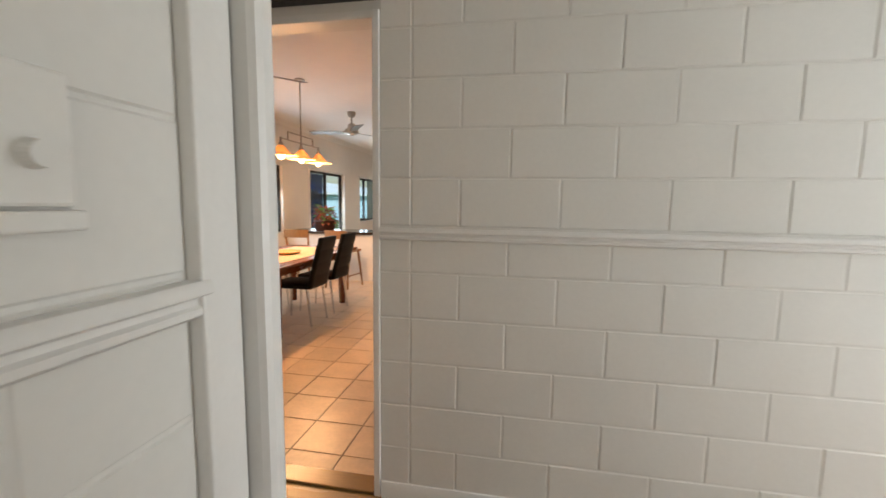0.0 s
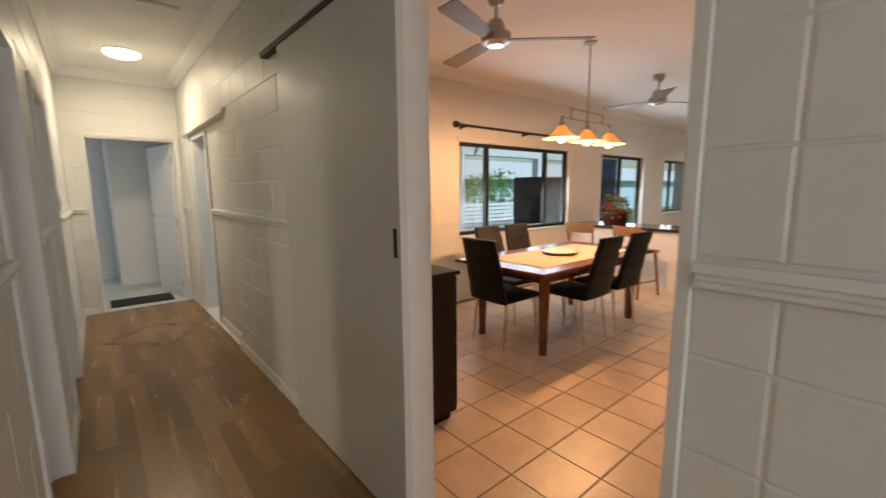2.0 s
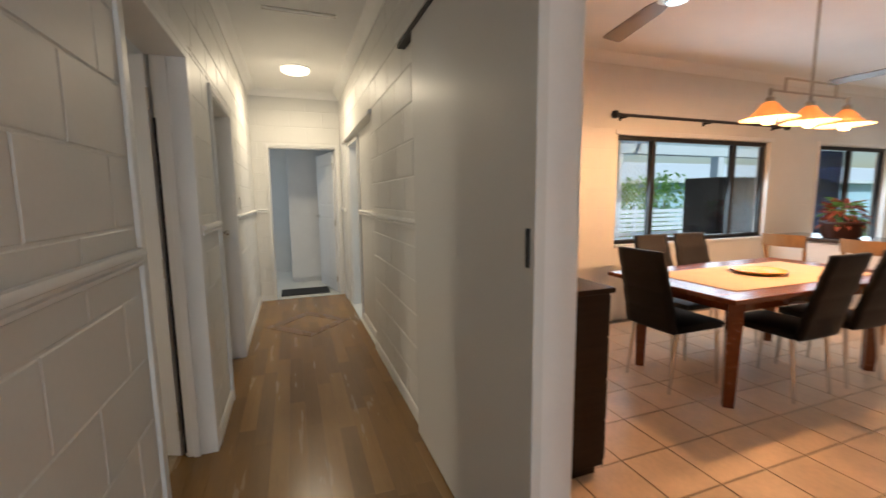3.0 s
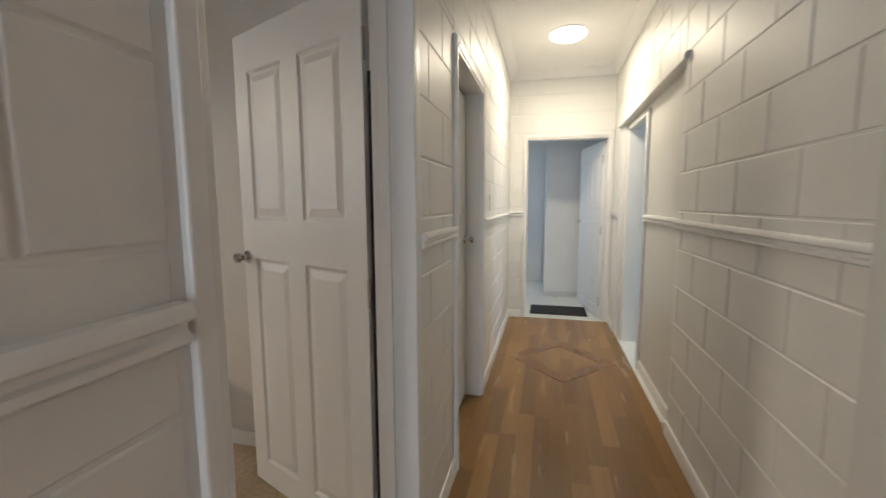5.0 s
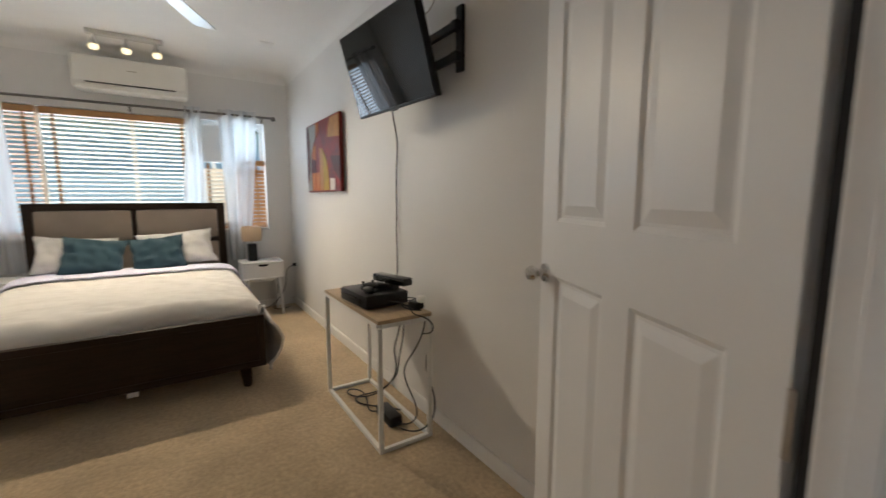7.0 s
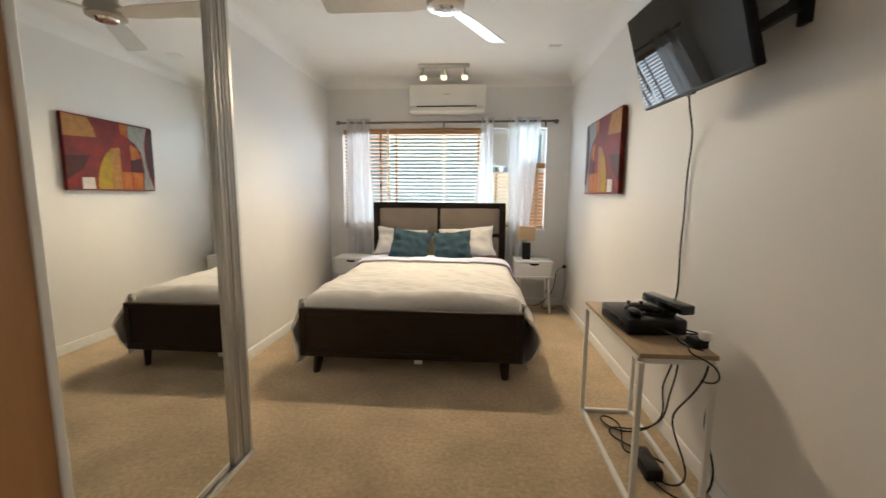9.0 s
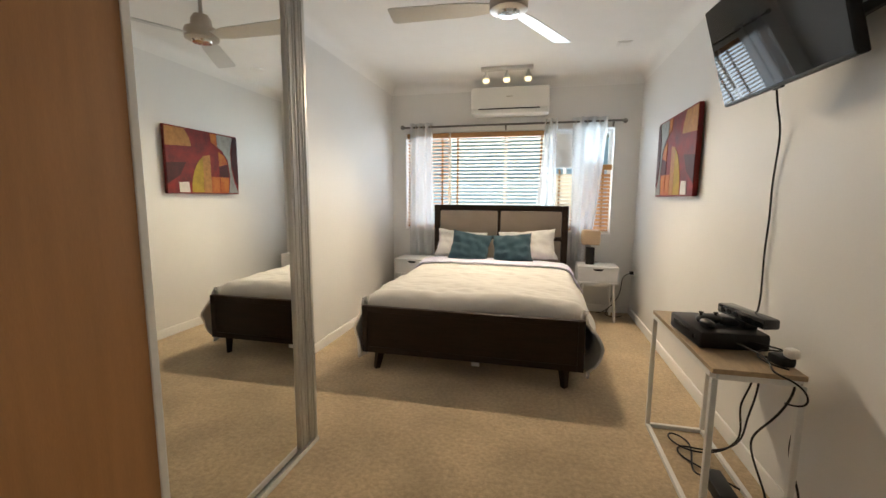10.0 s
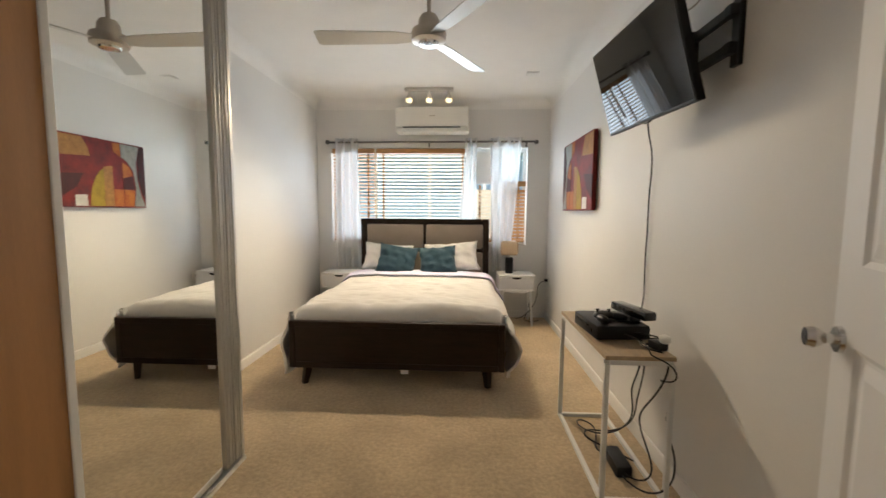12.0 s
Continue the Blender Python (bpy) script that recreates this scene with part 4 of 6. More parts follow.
def pillow(name, at, w, h, t, tilt, roll, material, label, group, seed):
    """A stuffed cushion leaning back by tilt degrees."""
    bm = bmesh.new()
    m = Matrix.Translation(at) @ Matrix.Rotation(radians(roll), 4, "Y") @ Matrix.Rotation(radians(tilt), 4, "X")
    for s in (-1, 1):
        def f(u, v):
            a, b = 2 * u - 1, 2 * v - 1
            k = ((1 - abs(a) ** 2.6) * (1 - abs(b) ** 2.6))
            th = s * t / 2 * max(0, k) ** 0.45
            pinch = 1 - 0.10 * (abs(a) ** 2 * (1 - abs(b) ** 2) + abs(b) ** 2 * (1 - abs(a) ** 2))
            wr = 0.030 * noise.noise((a * 2.3 + seed, b * 2.3, s)) + 0.013 * noise.noise((a * 6 + seed, b * 5, s * 2))
            edge = max(abs(a), abs(b)) > 0.999
            return m @ Vector((a * w / 2 * pinch * (1 + 0.04 * noise.noise((b * 3, seed, 2))), th + (0 if edge else wr), b * h / 2 * pinch * (1 + 0.06 * noise.noise((a * 3, seed, 8)))))
        sheet(bm, f, 22, 18)
    bmesh.ops.remove_doubles(bm, verts=bm.verts, dist=0.0005)
    return solo(name, bm, material, label, "pillow", group=group, smooth=True)


pillow("pillow", (-1.42, -4.16, 0.78), 0.60, 0.36, 0.15, 28, -4, GREYLINEN, "crumpled white cotton pillow leaning on the headboard", "white pillows", 1)
pillow("pillow", (-2.20, -4.16, 0.79), 0.66, 0.38, 0.16, 26, 5, GREYLINEN, "crumpled white cotton pillow leaning on the headboard", "white pillows", 5)
pillow("cushion", (-1.56, -4.00, 0.765), 0.47, 0.38, 0.15, 27, -8, TEAL, "square teal velvet cushion leaning on the pillows", "teal cushions", 9)
pillow("cushion", (-2.04, -4.00, 0.76), 0.45, 0.37, 0.15, 26, 5, TEAL, "square teal velvet cushion leaning on the pillows", "teal cushions", 13)


def nightstand(at, label):
    e = thing("nightstand", at, 0, label, "nightstand", "nightstands")
    w, d = 0.42, 0.36
    part("body", box(box(box(bx((-w / 2, -d / 2, 0.580), (w / 2, d / 2, 0.605), 0.004), (-w / 2, -d / 2, 0.415), (w / 2, d / 2, 0.435), 0.003), (-w / 2, -d / 2, 0.435), (-w / 2 + 0.018, d / 2, 0.580)), (w / 2 - 0.018, -d / 2, 0.435), (w / 2, d / 2, 0.580)), WHITEWOOD, e)
    dr = part("drawer", prism(bmesh.new(), [(-0.19, 0.437), (0.19, 0.437), (0.19, 0.578), (0.055, 0.578), (0.045, 0.562), (0.02, 0.554), (-0.02, 0.554), (-0.045, 0.562), (-0.055, 0.578), (-0.19, 0.578)], d / 2 - 0.02, d / 2 - 0.002, lambda u, v, q: (u, q, v)), WHITEWOOD, e, "drawer front with a scooped grip")
    # shade of the grip's hollow, built as a black block
    part("grip_shadow_gap", bx((-0.06, d / 2 - 0.10, 0.545), (0.06, d / 2 - 0.03, 0.579)), BLACK, dr, "black block for the shade behind the grip")
    for sx in (-1, 1):
        for sy in (-1, 1):
            part("leg", tb((sx * 0.19, sy * 0.155, 0.0), (sx * 0.157, sy * 0.125, 0.417), 0.011, 0.019, 10), WHITEWOOD, e, "white splayed leg", True)
        part("cross_bar", bx((-0.13, sx * 0.125 - 0.01, 0.385), (0.13, sx * 0.125 + 0.01, 0.415), 0.003), WHITEWOOD, e)
    return e


nightstand((-2.965, -4.15, 0), "white nightstand with one scoop-grip drawer and splayed legs, lamp on top")
nightstand((-0.863, -4.15, 0), "white nightstand with one scoop-grip drawer and splayed legs beside the bed")
lamp = thing("table_lamp", (-2.89, -4.16, 0.605), 0, "small lamp with black block base and beige shade on the nightstand", "lamp")
part("base", bx((-0.045, -0.04, 0), (0.045, 0.04, 0.19), 0.006), BLACK, lamp)
part("stem", tb((0, 0, 0.19), (0, 0, 0.24), 0.008), STEEL, lamp)
part("shade", box(bx((-0.10, -0.065, 0.22), (0.10, 0.065, 0.385), 0.03), (-0.09, -0.055, 0.219), (0.09, 0.055, 0.222)), SHADE, lamp, "rounded beige fabric shade", True)
cable("lamp_cable", [(-2.93, -4.26, 0.612), (-3.02, -4.34, 0.62), (-3.1, -4.39, 0.50), (-3.2, -4.38, 0.35), (-3.15, -4.3, 0.05), (-3.05, -4.2, 0.01), (-3.2, -4.15, 0.008), (-3.28, -4.25, 0.008)], 0.004, BLACK, "thin black lamp cable behind the nightstand")
cable("lamp_cable", [(-3.38, -4.30, 0.50), (-3.30, -4.28, 0.49), (-3.24, -4.25, 0.44), (-3.26, -4.2, 0.25), (-3.1, -4.28, 0.02), (-3.0, -4.3, 0.01)], 0.004, BLACK, "thin black plug cable beside the nightstand")
out = thing("power_outlet", (BX0, -4.28, 0.5), 0, "white double power outlet low on the bedroom wall", "outlet")
part("plate", bx((BX0, -4.335, 0.465), (BX0 + 0.012, -4.225, 0.54), 0.003), WHITEPLASTIC, out, world_space=True)
part("plug", bx((BX0 + 0.010, -4.30, 0.485), (BX0 + 0.05, -4.26, 0.52), 0.006), BLACK, out, "black plug", world_space=True)

# window, blinds, curtains
bw = thing("window_4", (-1.89, BY - 0.1, 0.93), 0, "white framed bedroom window behind timber blinds", "window", kind="structure")
for a, b, c, d in ((-3.12, -3.08, 0.93, 2.13), (-0.70, -0.66, 0.93, 2.13), (-3.08, -0.70, 0.93, 0.97), (-3.08, -0.70, 2.09, 2.13), (-1.92, -1.88, 0.97, 2.09), (-2.62, -2.58, 0.97, 2.09), (-1.22, -1.18, 0.97, 2.09)):
    part("window_frame", bx((a, BY - 0.13, c), (b, BY - 0.10, d), 0.004), WHITEMETAL, bw, world_space=True)
for a, b in ((-3.08, -2.62), (-2.58, -1.92), (-1.88, -1.22), (-1.18, -0.70)):
    g = part("pane", bx((a, BY - 0.117, 0.97), (b, BY - 0.113, 2.09)), PANE, bw, world_space=True)
    g.visible_shadow = False
part("window_sill", bx((-3.14, BY - 0.12, 0.905), (-0.64, BY + 0.025, 0.93), 0.005), TRIM, bw, world_space=True)
SLATMESH = {}


def blind(x0, x1, z0, z1, label, head=True, material=None, tilt=18):
    e = thing("venetian_blind", ((x0 + x1) / 2, BY - 0.045, z0), 0, label, "blind", "bedroom blinds")
    if head:
        part("head_rail", bx((x0 - 0.005, BY - 0.085, z1 - 0.06), (x1 + 0.005, BY - 0.01, z1), 0.004), HONEY, e, "honey timber valance", world_space=True)
    part("bottom_rail", bx((x0, BY - 0.07, z0), (x1, BY - 0.025, z0 + 0.02), 0.004), HONEY, e, world_space=True)
    for x in (x0 + 0.08, x1 - 0.08):
        part("ladder_tape", bx((x - 0.012, BY - 0.0475, z0), (x + 0.012, BY - 0.0455, z1 - 0.05)), HONEY, e, world_space=True)
    key = (round(x1 - x0, 3), tilt, material)
    if key not in SLATMESH:
        b = bx((-(x1 - x0) / 2, -0.024, -0.0015), ((x1 - x0) / 2, 0.024, 0.0015))
        bmesh.ops.rotate(b, verts=b.verts, matrix=Matrix.Rotation(radians(tilt), 3, "X"))
        SLATMESH[key] = mesh_of("slat", b, material or HONEY)
    n = int((z1 - 0.08 - z0) / 0.043)
    for k in range(n):
        o = new("slat", SLATMESH[key])
        o.parent = e
        o.location = (0, 0, 0.04 + 0.043 * k)


blind(-1.20, -0.675, 0.96, 2.12, "honey timber venetian blind, slats open", tilt=18)
blind(-2.40, -1.235, 0.96, 2.12, "timber venetian blind over the window, slats open, coloured pale for backlight", material=BACKLITSLAT, tilt=18)
blind(-3.105, -2.80, 0.955, 1.72, "honey timber venetian blind half lowered", tilt=-42)
blind(-2.78, -2.46, 0.955, 1.72, "timber venetian blind half lowered, slats nearly shut, coloured pale for backlight", head=False, material=BACKLITSLAT, tilt=50)
acp = thing("window_panel", (-2.62, BY - 0.09, 1.72), 0, "white cover strip and pale panel in the upper window", "panel")
part("panel", bx((-2.78, BY - 0.09, 1.70), (-2.44, BY - 0.075, 2.09), 0.003), WHITEPLASTIC, acp, "translucent pale panel", world_space=True)
part("batten", bx((-3.10, BY - 0.075, 1.685), (-2.44, BY - 0.055, 1.72), 0.003), TRIM, acp, world_space=True)

rod = thing("bedroom_curtain_rod", (-1.9, BY + 0.052, 2.2), 0, "dark steel curtain rod with round finials", "curtain rod")
part("rod", tb((-3.19, BY + 0.052, 2.196), (-0.655, BY + 0.052, 2.186), 0.012), DARKSTEEL, rod, "", True, True)
for x in (-3.215, -0.63):
    part("finial", lathe(bmesh.new(), [(0.001, -0.028), (0.02, -0.02), (0.029, 0), (0.02, 0.02), (0.001, 0.028)], (x, BY + 0.052, 2.190)), DARKSTEEL, rod, "", True, True)
for x in (-3.10, -1.90, -0.74):
    part("bracket", box(bx((x - 0.01, BY, 2.135), (x + 0.01, BY + 0.008, 2.205), 0.002), (x - 0.006, BY + 0.006, 2.165), (x + 0.006, BY + 0.055, 2.177), 0.002), DARKSTEEL, rod, world_space=True)


def curtain(xa, xb, za, xc, xd, zb, folds, seed, label):
    """A hanging panel, from xa..xb at za down to xc..xd at zb."""
    def f(u, v):
        top, bot = xa + (xb - xa) * u, xc + (xd - xc) * u
        k = v ** 1.2
        x = top + (bot - top) * k + 0.01 * noise.noise((u * 5, v * 3, seed))
        y = BY + 0.052 + (0.024 + 0.010 * noise.noise((u * 3, v * 2, seed))) * math.sin(2 * math.pi * folds * u + seed + 0.6 * v)
        return (x, y, za + (zb - za) * v)
    c = solo("curtain", sheet(bmesh.new(), f, 60, 30), SHEER, label, "curtain", group="sheer curtains", smooth=True)
    for k in range(int(folds * 2)):
        x = xa + (xb - xa) * (k + 0.5) / (folds * 2)
        t = bmesh.new()
        tube(t, (x - 0.004, BY + 0.052, 2.190), (x + 0.004, BY + 0.052, 2.190), 0.024, seg=16)
        r = new("eyelet", mesh_of("eyelet", t, STEEL))
        r.parent = c
    return c


curtain(-0.73, -1.02, 2.235, -0.73, -1.05, 0.62, 3, 0.3, "gathered sheer white voile curtain hanging from the rod")
curtain(-2.35, -2.49, 2.24, -2.24, -2.50, 0.72, 2, 1.7, "gathered sheer white voile curtain hanging from the rod")
curtain(-2.66, -3.04, 2.245, -2.70, -2.90, 0.60, 3, 2.9, "sheer white voile curtain drawn aside towards the bed")

ac = thing("air_conditioner", (-1.95, BY, 2.280), 0, "white split air conditioner high on the wall", "air conditioner")
part("body", bx((-2.39, BY, 2.280), (-1.51, BY + 0.20, 2.583), 0.025), WHITEPLASTIC, ac, "", True, True)
part("front_panel", bx((-2.385, BY + 0.197, 2.345), (-1.515, BY + 0.207, 2.570), 0.005), WHITEPLASTIC, ac, world_space=True)
part("outlet_slot", bx((-2.29, BY + 0.195, 2.335), (-1.60, BY + 0.2085, 2.346)), BLACK, ac, "dark air outlet slot", world_space=True)
part("louvre", bx((-2.38, BY + 0.16, 2.285), (-1.52, BY + 0.205, 2.328), 0.008), WHITEPLASTIC, ac, world_space=True)
part("badge", bx((-1.985, BY + 0.206, 2.468), (-1.915, BY + 0.2085, 2.476)), STEEL, ac, "small grey maker's mark", world_space=True)

spot = thing("spot_bar", (-1.94, -3.9, 2.7), 0, "ceiling bar with three glowing spot bulbs", "spot light")
part("bar", bx((-2.21, -3.93, 2.665), (-1.67, -3.87, 2.70), 0.004), ALU, spot, world_space=True)
for k in range(3):
    x = -1.72 - 0.22 * k
    part("spot_head", lathe(bmesh.new(), [(0.001, 2.665), (0.012, 2.665), (0.014, 2.63), (0.034, 2.60), (0.036, 2.58), (0.001, 2.585)], (x, -3.9, 0)), ALU, spot, "", True, True)
    g = part("bulb", lathe(bmesh.new(), [(0.001, 2.60), (0.03, 2.585), (0.036, 2.565), (0.026, 2.545), (0.001, 2.538)], (x, -3.9, 0)), SPOTGLOW, spot, "glowing warm bulb", True, True)
    g.visible_shadow = False
# bright square reflected onto the ceiling, built as a white plate
dl = thing("ceiling_downlight", (-3.0, -3.45, 2.7), 0, "small square white plate standing in for a reflection on the ceiling", "downlight")
part("rim", bx((-3.06, -3.51, 2.692), (-2.94, -3.39, 2.702), 0.003), WHITEPLASTIC, dl, world_space=True)
part("lens", bx((-3.045, -3.495, 2.688), (-2.955, -3.405, 2.694), 0.003), WHITEPLASTIC, dl, world_space=True)
ceiling_fan("ceiling_fan", (-2.12, -1.72), 2.7, 2, "brushed nickel three-blade fan under the bedroom ceiling", drop=0.35)

# painting on the west wall
pic = thing("painting", (BX0, -2.86, 1.36), 0, "abstract red, orange and grey canvas hung on the wall", "painting")
PY0, PW, PZ1, PH = -2.54, 0.93, 1.990, 0.635
pl = lambda u, v, d: (BX0 + 0.047 + d, PY0 - u * PW, PZ1 - v * PH)
part("stretcher", bx((BX0 + 0.001, PY0 - PW + 0.03, PZ1 - PH + 0.03), (BX0 + 0.025, PY0 - 0.03, PZ1 - 0.03)), OAK, pic, "timber stretcher", world_space=True)
part("canvas", bx((BX0 + 0.012, PY0 - PW, PZ1 - PH), (BX0 + 0.047, PY0, PZ1), 0.003), P_RED, pic, "deep red canvas", world_space=True)
arc = [(0.30 + 0.54 * (0.5 - 0.5 * math.cos(math.pi * k / 16)), 0.97 - 0.60 * math.sin(math.pi * k / 16)) for k in range(17)]
left_arc = [p for p in arc if p[0] <= 0.47] + [(0.46, 0.98), (0.30, 0.98)]
SHAPES = (
    ("orange_patch", P_OCHRE, [(0, 0.02), (0.24, 0.02), (0.30, 0.15), (0.32, 0.27), (0, 0.30)]),
    ("maroon_patch", P_DARK, [(0, 0.55), (0.24, 0.52), (0.16, 0.72), (0, 0.86)]),
    ("mustard_arch", P_YELLOW, left_arc),
    ("ochre_strip", P_OCHRE, [(0.465, 0.98), (0.465, 0.40), (0.57, 0.37), (0.575, 0.98)]),
    ("orange_patch", P_ORANGE, [(0.58, 0.72), (0.70, 0.72), (0.70, 0.98), (0.58, 0.98)]),
    ("orange_patch", P_ORANGE, [(0.71, 0.72), (0.85, 0.72), (0.83, 0.98), (0.71, 0.98)]),
    ("maroon_patch", P_DARK, [(0.70, 0.55), (0.83, 0.50), (0.85, 0.71), (0.70, 0.71)]),
    ("orange_patch", P_ORANGE, [(0.70, 0.30), (0.79, 0.36), (0.83, 0.49), (0.70, 0.54)]),
    ("orange_patch", P_ORANGE, [(0.58, 0.02), (0.67, 0.02), (0.68, 0.22), (0.60, 0.16)]),
    ("grey_swoosh", P_GREY, [(0.68, 0.02), (0.93, 0.02), (0.88, 0.28), (0.89, 0.55), (0.93, 0.80), (0.99, 0.98), (0.84, 0.98), (0.87, 0.70), (0.84, 0.42), (0.76, 0.28), (0.69, 0.22)]),
    ("maroon_patch", P_DARK, [(0.94, 0.02), (1.0, 0.02), (1.0, 0.86), (0.95, 0.78), (0.905, 0.52), (0.90, 0.28)]),
    ("white_square", P_WHITE, [(0.14, 0.83), (0.26, 0.82), (0.27, 0.98), (0.14, 0.98)]),
)
for k, (nm, mt, outl) in enumerate(SHAPES):
    part(nm, prism(bmesh.new(), outl, -0.002, 0.0015 + 0.0002 * k, pl), mt, pic, world_space=True)

# television on its wall arm
tv = thing("television", (-3.17, -1.28, 1.96), 0, "black flat television tilted on a wall arm", "television")
TVM = Matrix.Translation((-3.158, -1.266, 1.975)) @ Matrix.Rotation(radians(5.0), 4, "Z") @ Matrix.Rotation(radians(16.0), 4, "Y")


def tv_part(name, a, b, material, label="", bevel=0.003):
    bm = bx(a, b, bevel)
    bm.transform(TVM)
    return part(name, bm, material, tv, label, world_space=True)


tv_part("casing", (-0.035, -0.405, -0.207), (0.006, 0.352, 0.246), BLACK, "", 0.006)
tv_part("back_bulge", (-0.062, -0.24, -0.15), (-0.034, 0.24, 0.10), BLACK, "", 0.008)
tv_part("screen", (0.005, -0.398, -0.193), (0.0075, 0.345, 0.240), BLACKGLOSS, "dark glossy screen", 0)
tv_part("sensor", (-0.01, -0.05, -0.215), (0.006, 0.0, -0.206), BLACK)
arm = thing("tv_wall_bracket", (BX0, -0.92, 1.9), 0, "black steel swing-arm television bracket on the wall", "bracket")
part("wall_plate", bx((BX0, -0.945, 1.905), (BX0 + 0.022, -0.895, 2.205), 0.004), BLACK, arm, world_space=True)
for z in (1.97, 2.11):
    part("arm", box(bx((BX0 + 0.02, -0.945, z - 0.022), (BX0 + 0.055, -0.90, z + 0.022), 0.004), (BX0 + 0.025, -1.20, z - 0.02), (BX0 + 0.05, -0.91, z + 0.02), 0.004), BLACK, arm, world_space=True)
part("tilt_head", box(bx((BX0 + 0.02, -1.27, 1.93), (BX0 + 0.075, -1.17, 2.14), 0.004), (BX0 + 0.06, -1.25, 1.93), (BX0 + 0.20, -1.19, 1.99), 0.004), BLACK, arm, world_space=True)
cable("tv_power_cable", [(BX0 + 0.085, -1.50, 1.81), (BX0 + 0.07, -1.515, 1.74), (BX0 + 0.03, -1.55, 1.68), (BX0 + 0.014, -1.585, 1.56), (BX0 + 0.012, -1.615, 1.40), (BX0 + 0.012, -1.60, 1.25), (BX0 + 0.012, -1.62, 1.10), (BX0 + 0.012, -1.605, 0.92), (BX0 + 0.016, -1.60, 0.78), (BX0 + 0.07, -1.56, 0.715)], 0.0045, BLACK, "black television cable hanging down the wall")
cable("tv_aerial_cable", [(BX0 + 0.005, -1.13, 2.62), (BX0 + 0.01, -1.13, 2.40), (BX0 + 0.03, -1.10, 2.26), (BX0 + 0.08, -1.20, 2.22), (BX0 + 0.06, -1.28, 2.30), (BX0 + 0.01, -1.22, 2.42), (BX0 + 0.008, -1.2, 2.62)], 0.004, STEEL, "grey aerial cable above the television")

# console table and the things on it
tab = thing("console_table", (-3.13, -1.45, 0), 0, "narrow white metal console table with an oak top", "table")
TX0, TX1, TY0, TY1 = -3.285, -2.975, -1.87, -1.035
part("tabletop", bx((TX0, TY0, 0.682), (TX1, TY1, 0.702), 0.002), OAK, tab, "light oak laminate top", world_space=True)
for x in (TX0, TX1 - 0.022):
    for y in (TY0, TY1 - 0.022):
        part("leg", bx((x, y, 0), (x + 0.022, y + 0.022, 0.66), 0.002), WHITEMETAL, tab, world_space=True)
    for z in (0.0, 0.66):
        part("side_bar", bx((x, TY0 + 0.022, z), (x + 0.022, TY1 - 0.022, z + 0.022), 0.002), WHITEMETAL, tab, world_space=True)
for y in (TY0, TY1 - 0.022):
    for z in (0.0, 0.66):
        part("end_bar", bx((TX0 + 0.022, y, z), (TX1 - 0.022, y + 0.022, z + 0.022), 0.002), WHITEMETAL, tab, world_space=True)

gc = thing("game_console", (-3.13, -1.38, 0.702), 4, "glossy black game console lying on the oak table", "game console")
part("case", bx((-0.13, -0.20, 0.004), (0.14, 0.13, 0.078), 0.012), BLACK, gc, "", True)
part("disc_tray", bx((0.137, -0.15, 0.046), (0.1425, 0.02, 0.056), 0.001), BLACKGLOSS, gc, "glossy tray slot")
part("power_button", tb((0.139, 0.07, 0.04), (0.1435, 0.07, 0.04), 0.010, seg=16), CHROME, gc, "chrome power button")
for y in (-0.14, 0.08):
    part("foot", bx((-0.11, y, 0), (0.12, y + 0.02, 0.005)), RUBBER, gc)
pad = thing("game_controller", (-3.075, -1.37, 0.781), -150, "black game controller on the console", "controller")
pb = bmesh.new()
bmesh.ops.create_uvsphere(pb, u_segments=18, v_segments=10, radius=1, matrix=Matrix.Translation((0, 0, 0.024)) @ Matrix.Diagonal((0.066, 0.042, 0.022, 1)))
for s in (-1, 1):
    bmesh.ops.create_uvsphere(pb, u_segments=14, v_segments=8, radius=1, matrix=Matrix.Translation((s * 0.056, -0.04, 0.019)) @ Matrix.Rotation(s * 0.35, 4, "Z") @ Matrix.Diagonal((0.024, 0.052, 0.019, 1)))
part("grip", pb, BLACK, pad, "", True)
for s, y in ((-1, 0.012), (0.45, -0.016)):
    part("thumb_stick", lathe(bmesh.new(), [(0.001, 0.040), (0.006, 0.040), (0.006, 0.050), (0.010, 0.053), (0.010, 0.057), (0.001, 0.056)], (s * 0.036, y, 0)), RUBBER, pad, "", True)
sb = thing("sensor_bar", (-3.215, -1.36, 0.781), 14, "black camera sensor bar resting behind the controller", "sensor bar")
part("bar", bx((-0.035, -0.14, 0.03), (0.035, 0.14, 0.075), 0.010), BLACKGLOSS, sb, "", True)
part("stand", bx((-0.03, -0.035, 0.0), (0.03, 0.035, 0.032), 0.006), BLACK, sb)
for y in (-0.1, -0.06, -0.02):
    part("lens", tb((0.034, y, 0.052), (0.0365, y, 0.052), 0.012, seg=14), BLACK, sb)
cl = solo("folded_cloth", sheet(bmesh.new(), lambda u, v: (-3.06 - 0.17 * u, -1.62 - 0.13 * v, 0.704 + 0.028 * math.sin(math.pi * u) ** 0.5 * math.sin(math.pi * v) ** 0.5 + 0.012 * abs(noise.noise((u * 5, v * 6, 3)))), 24, 18), GREYLINEN, "crumpled white and red cloth on the oak table", "cloth", smooth=True)
pa = thing("plug_adapter", (-3.25, -1.13, 0.702), 12, "tangled black adapter with a white plug on the table end", "adapter")
part("body", bx((-0.03, -0.05, 0), (0.028, 0.03, 0.042), 0.012), BLACK, pa, "", True)
part("plug", bx((-0.032, 0.0, 0.038), (0.012, 0.045, 0.078), 0.014), WHITEPLASTIC, pa, "white plug")
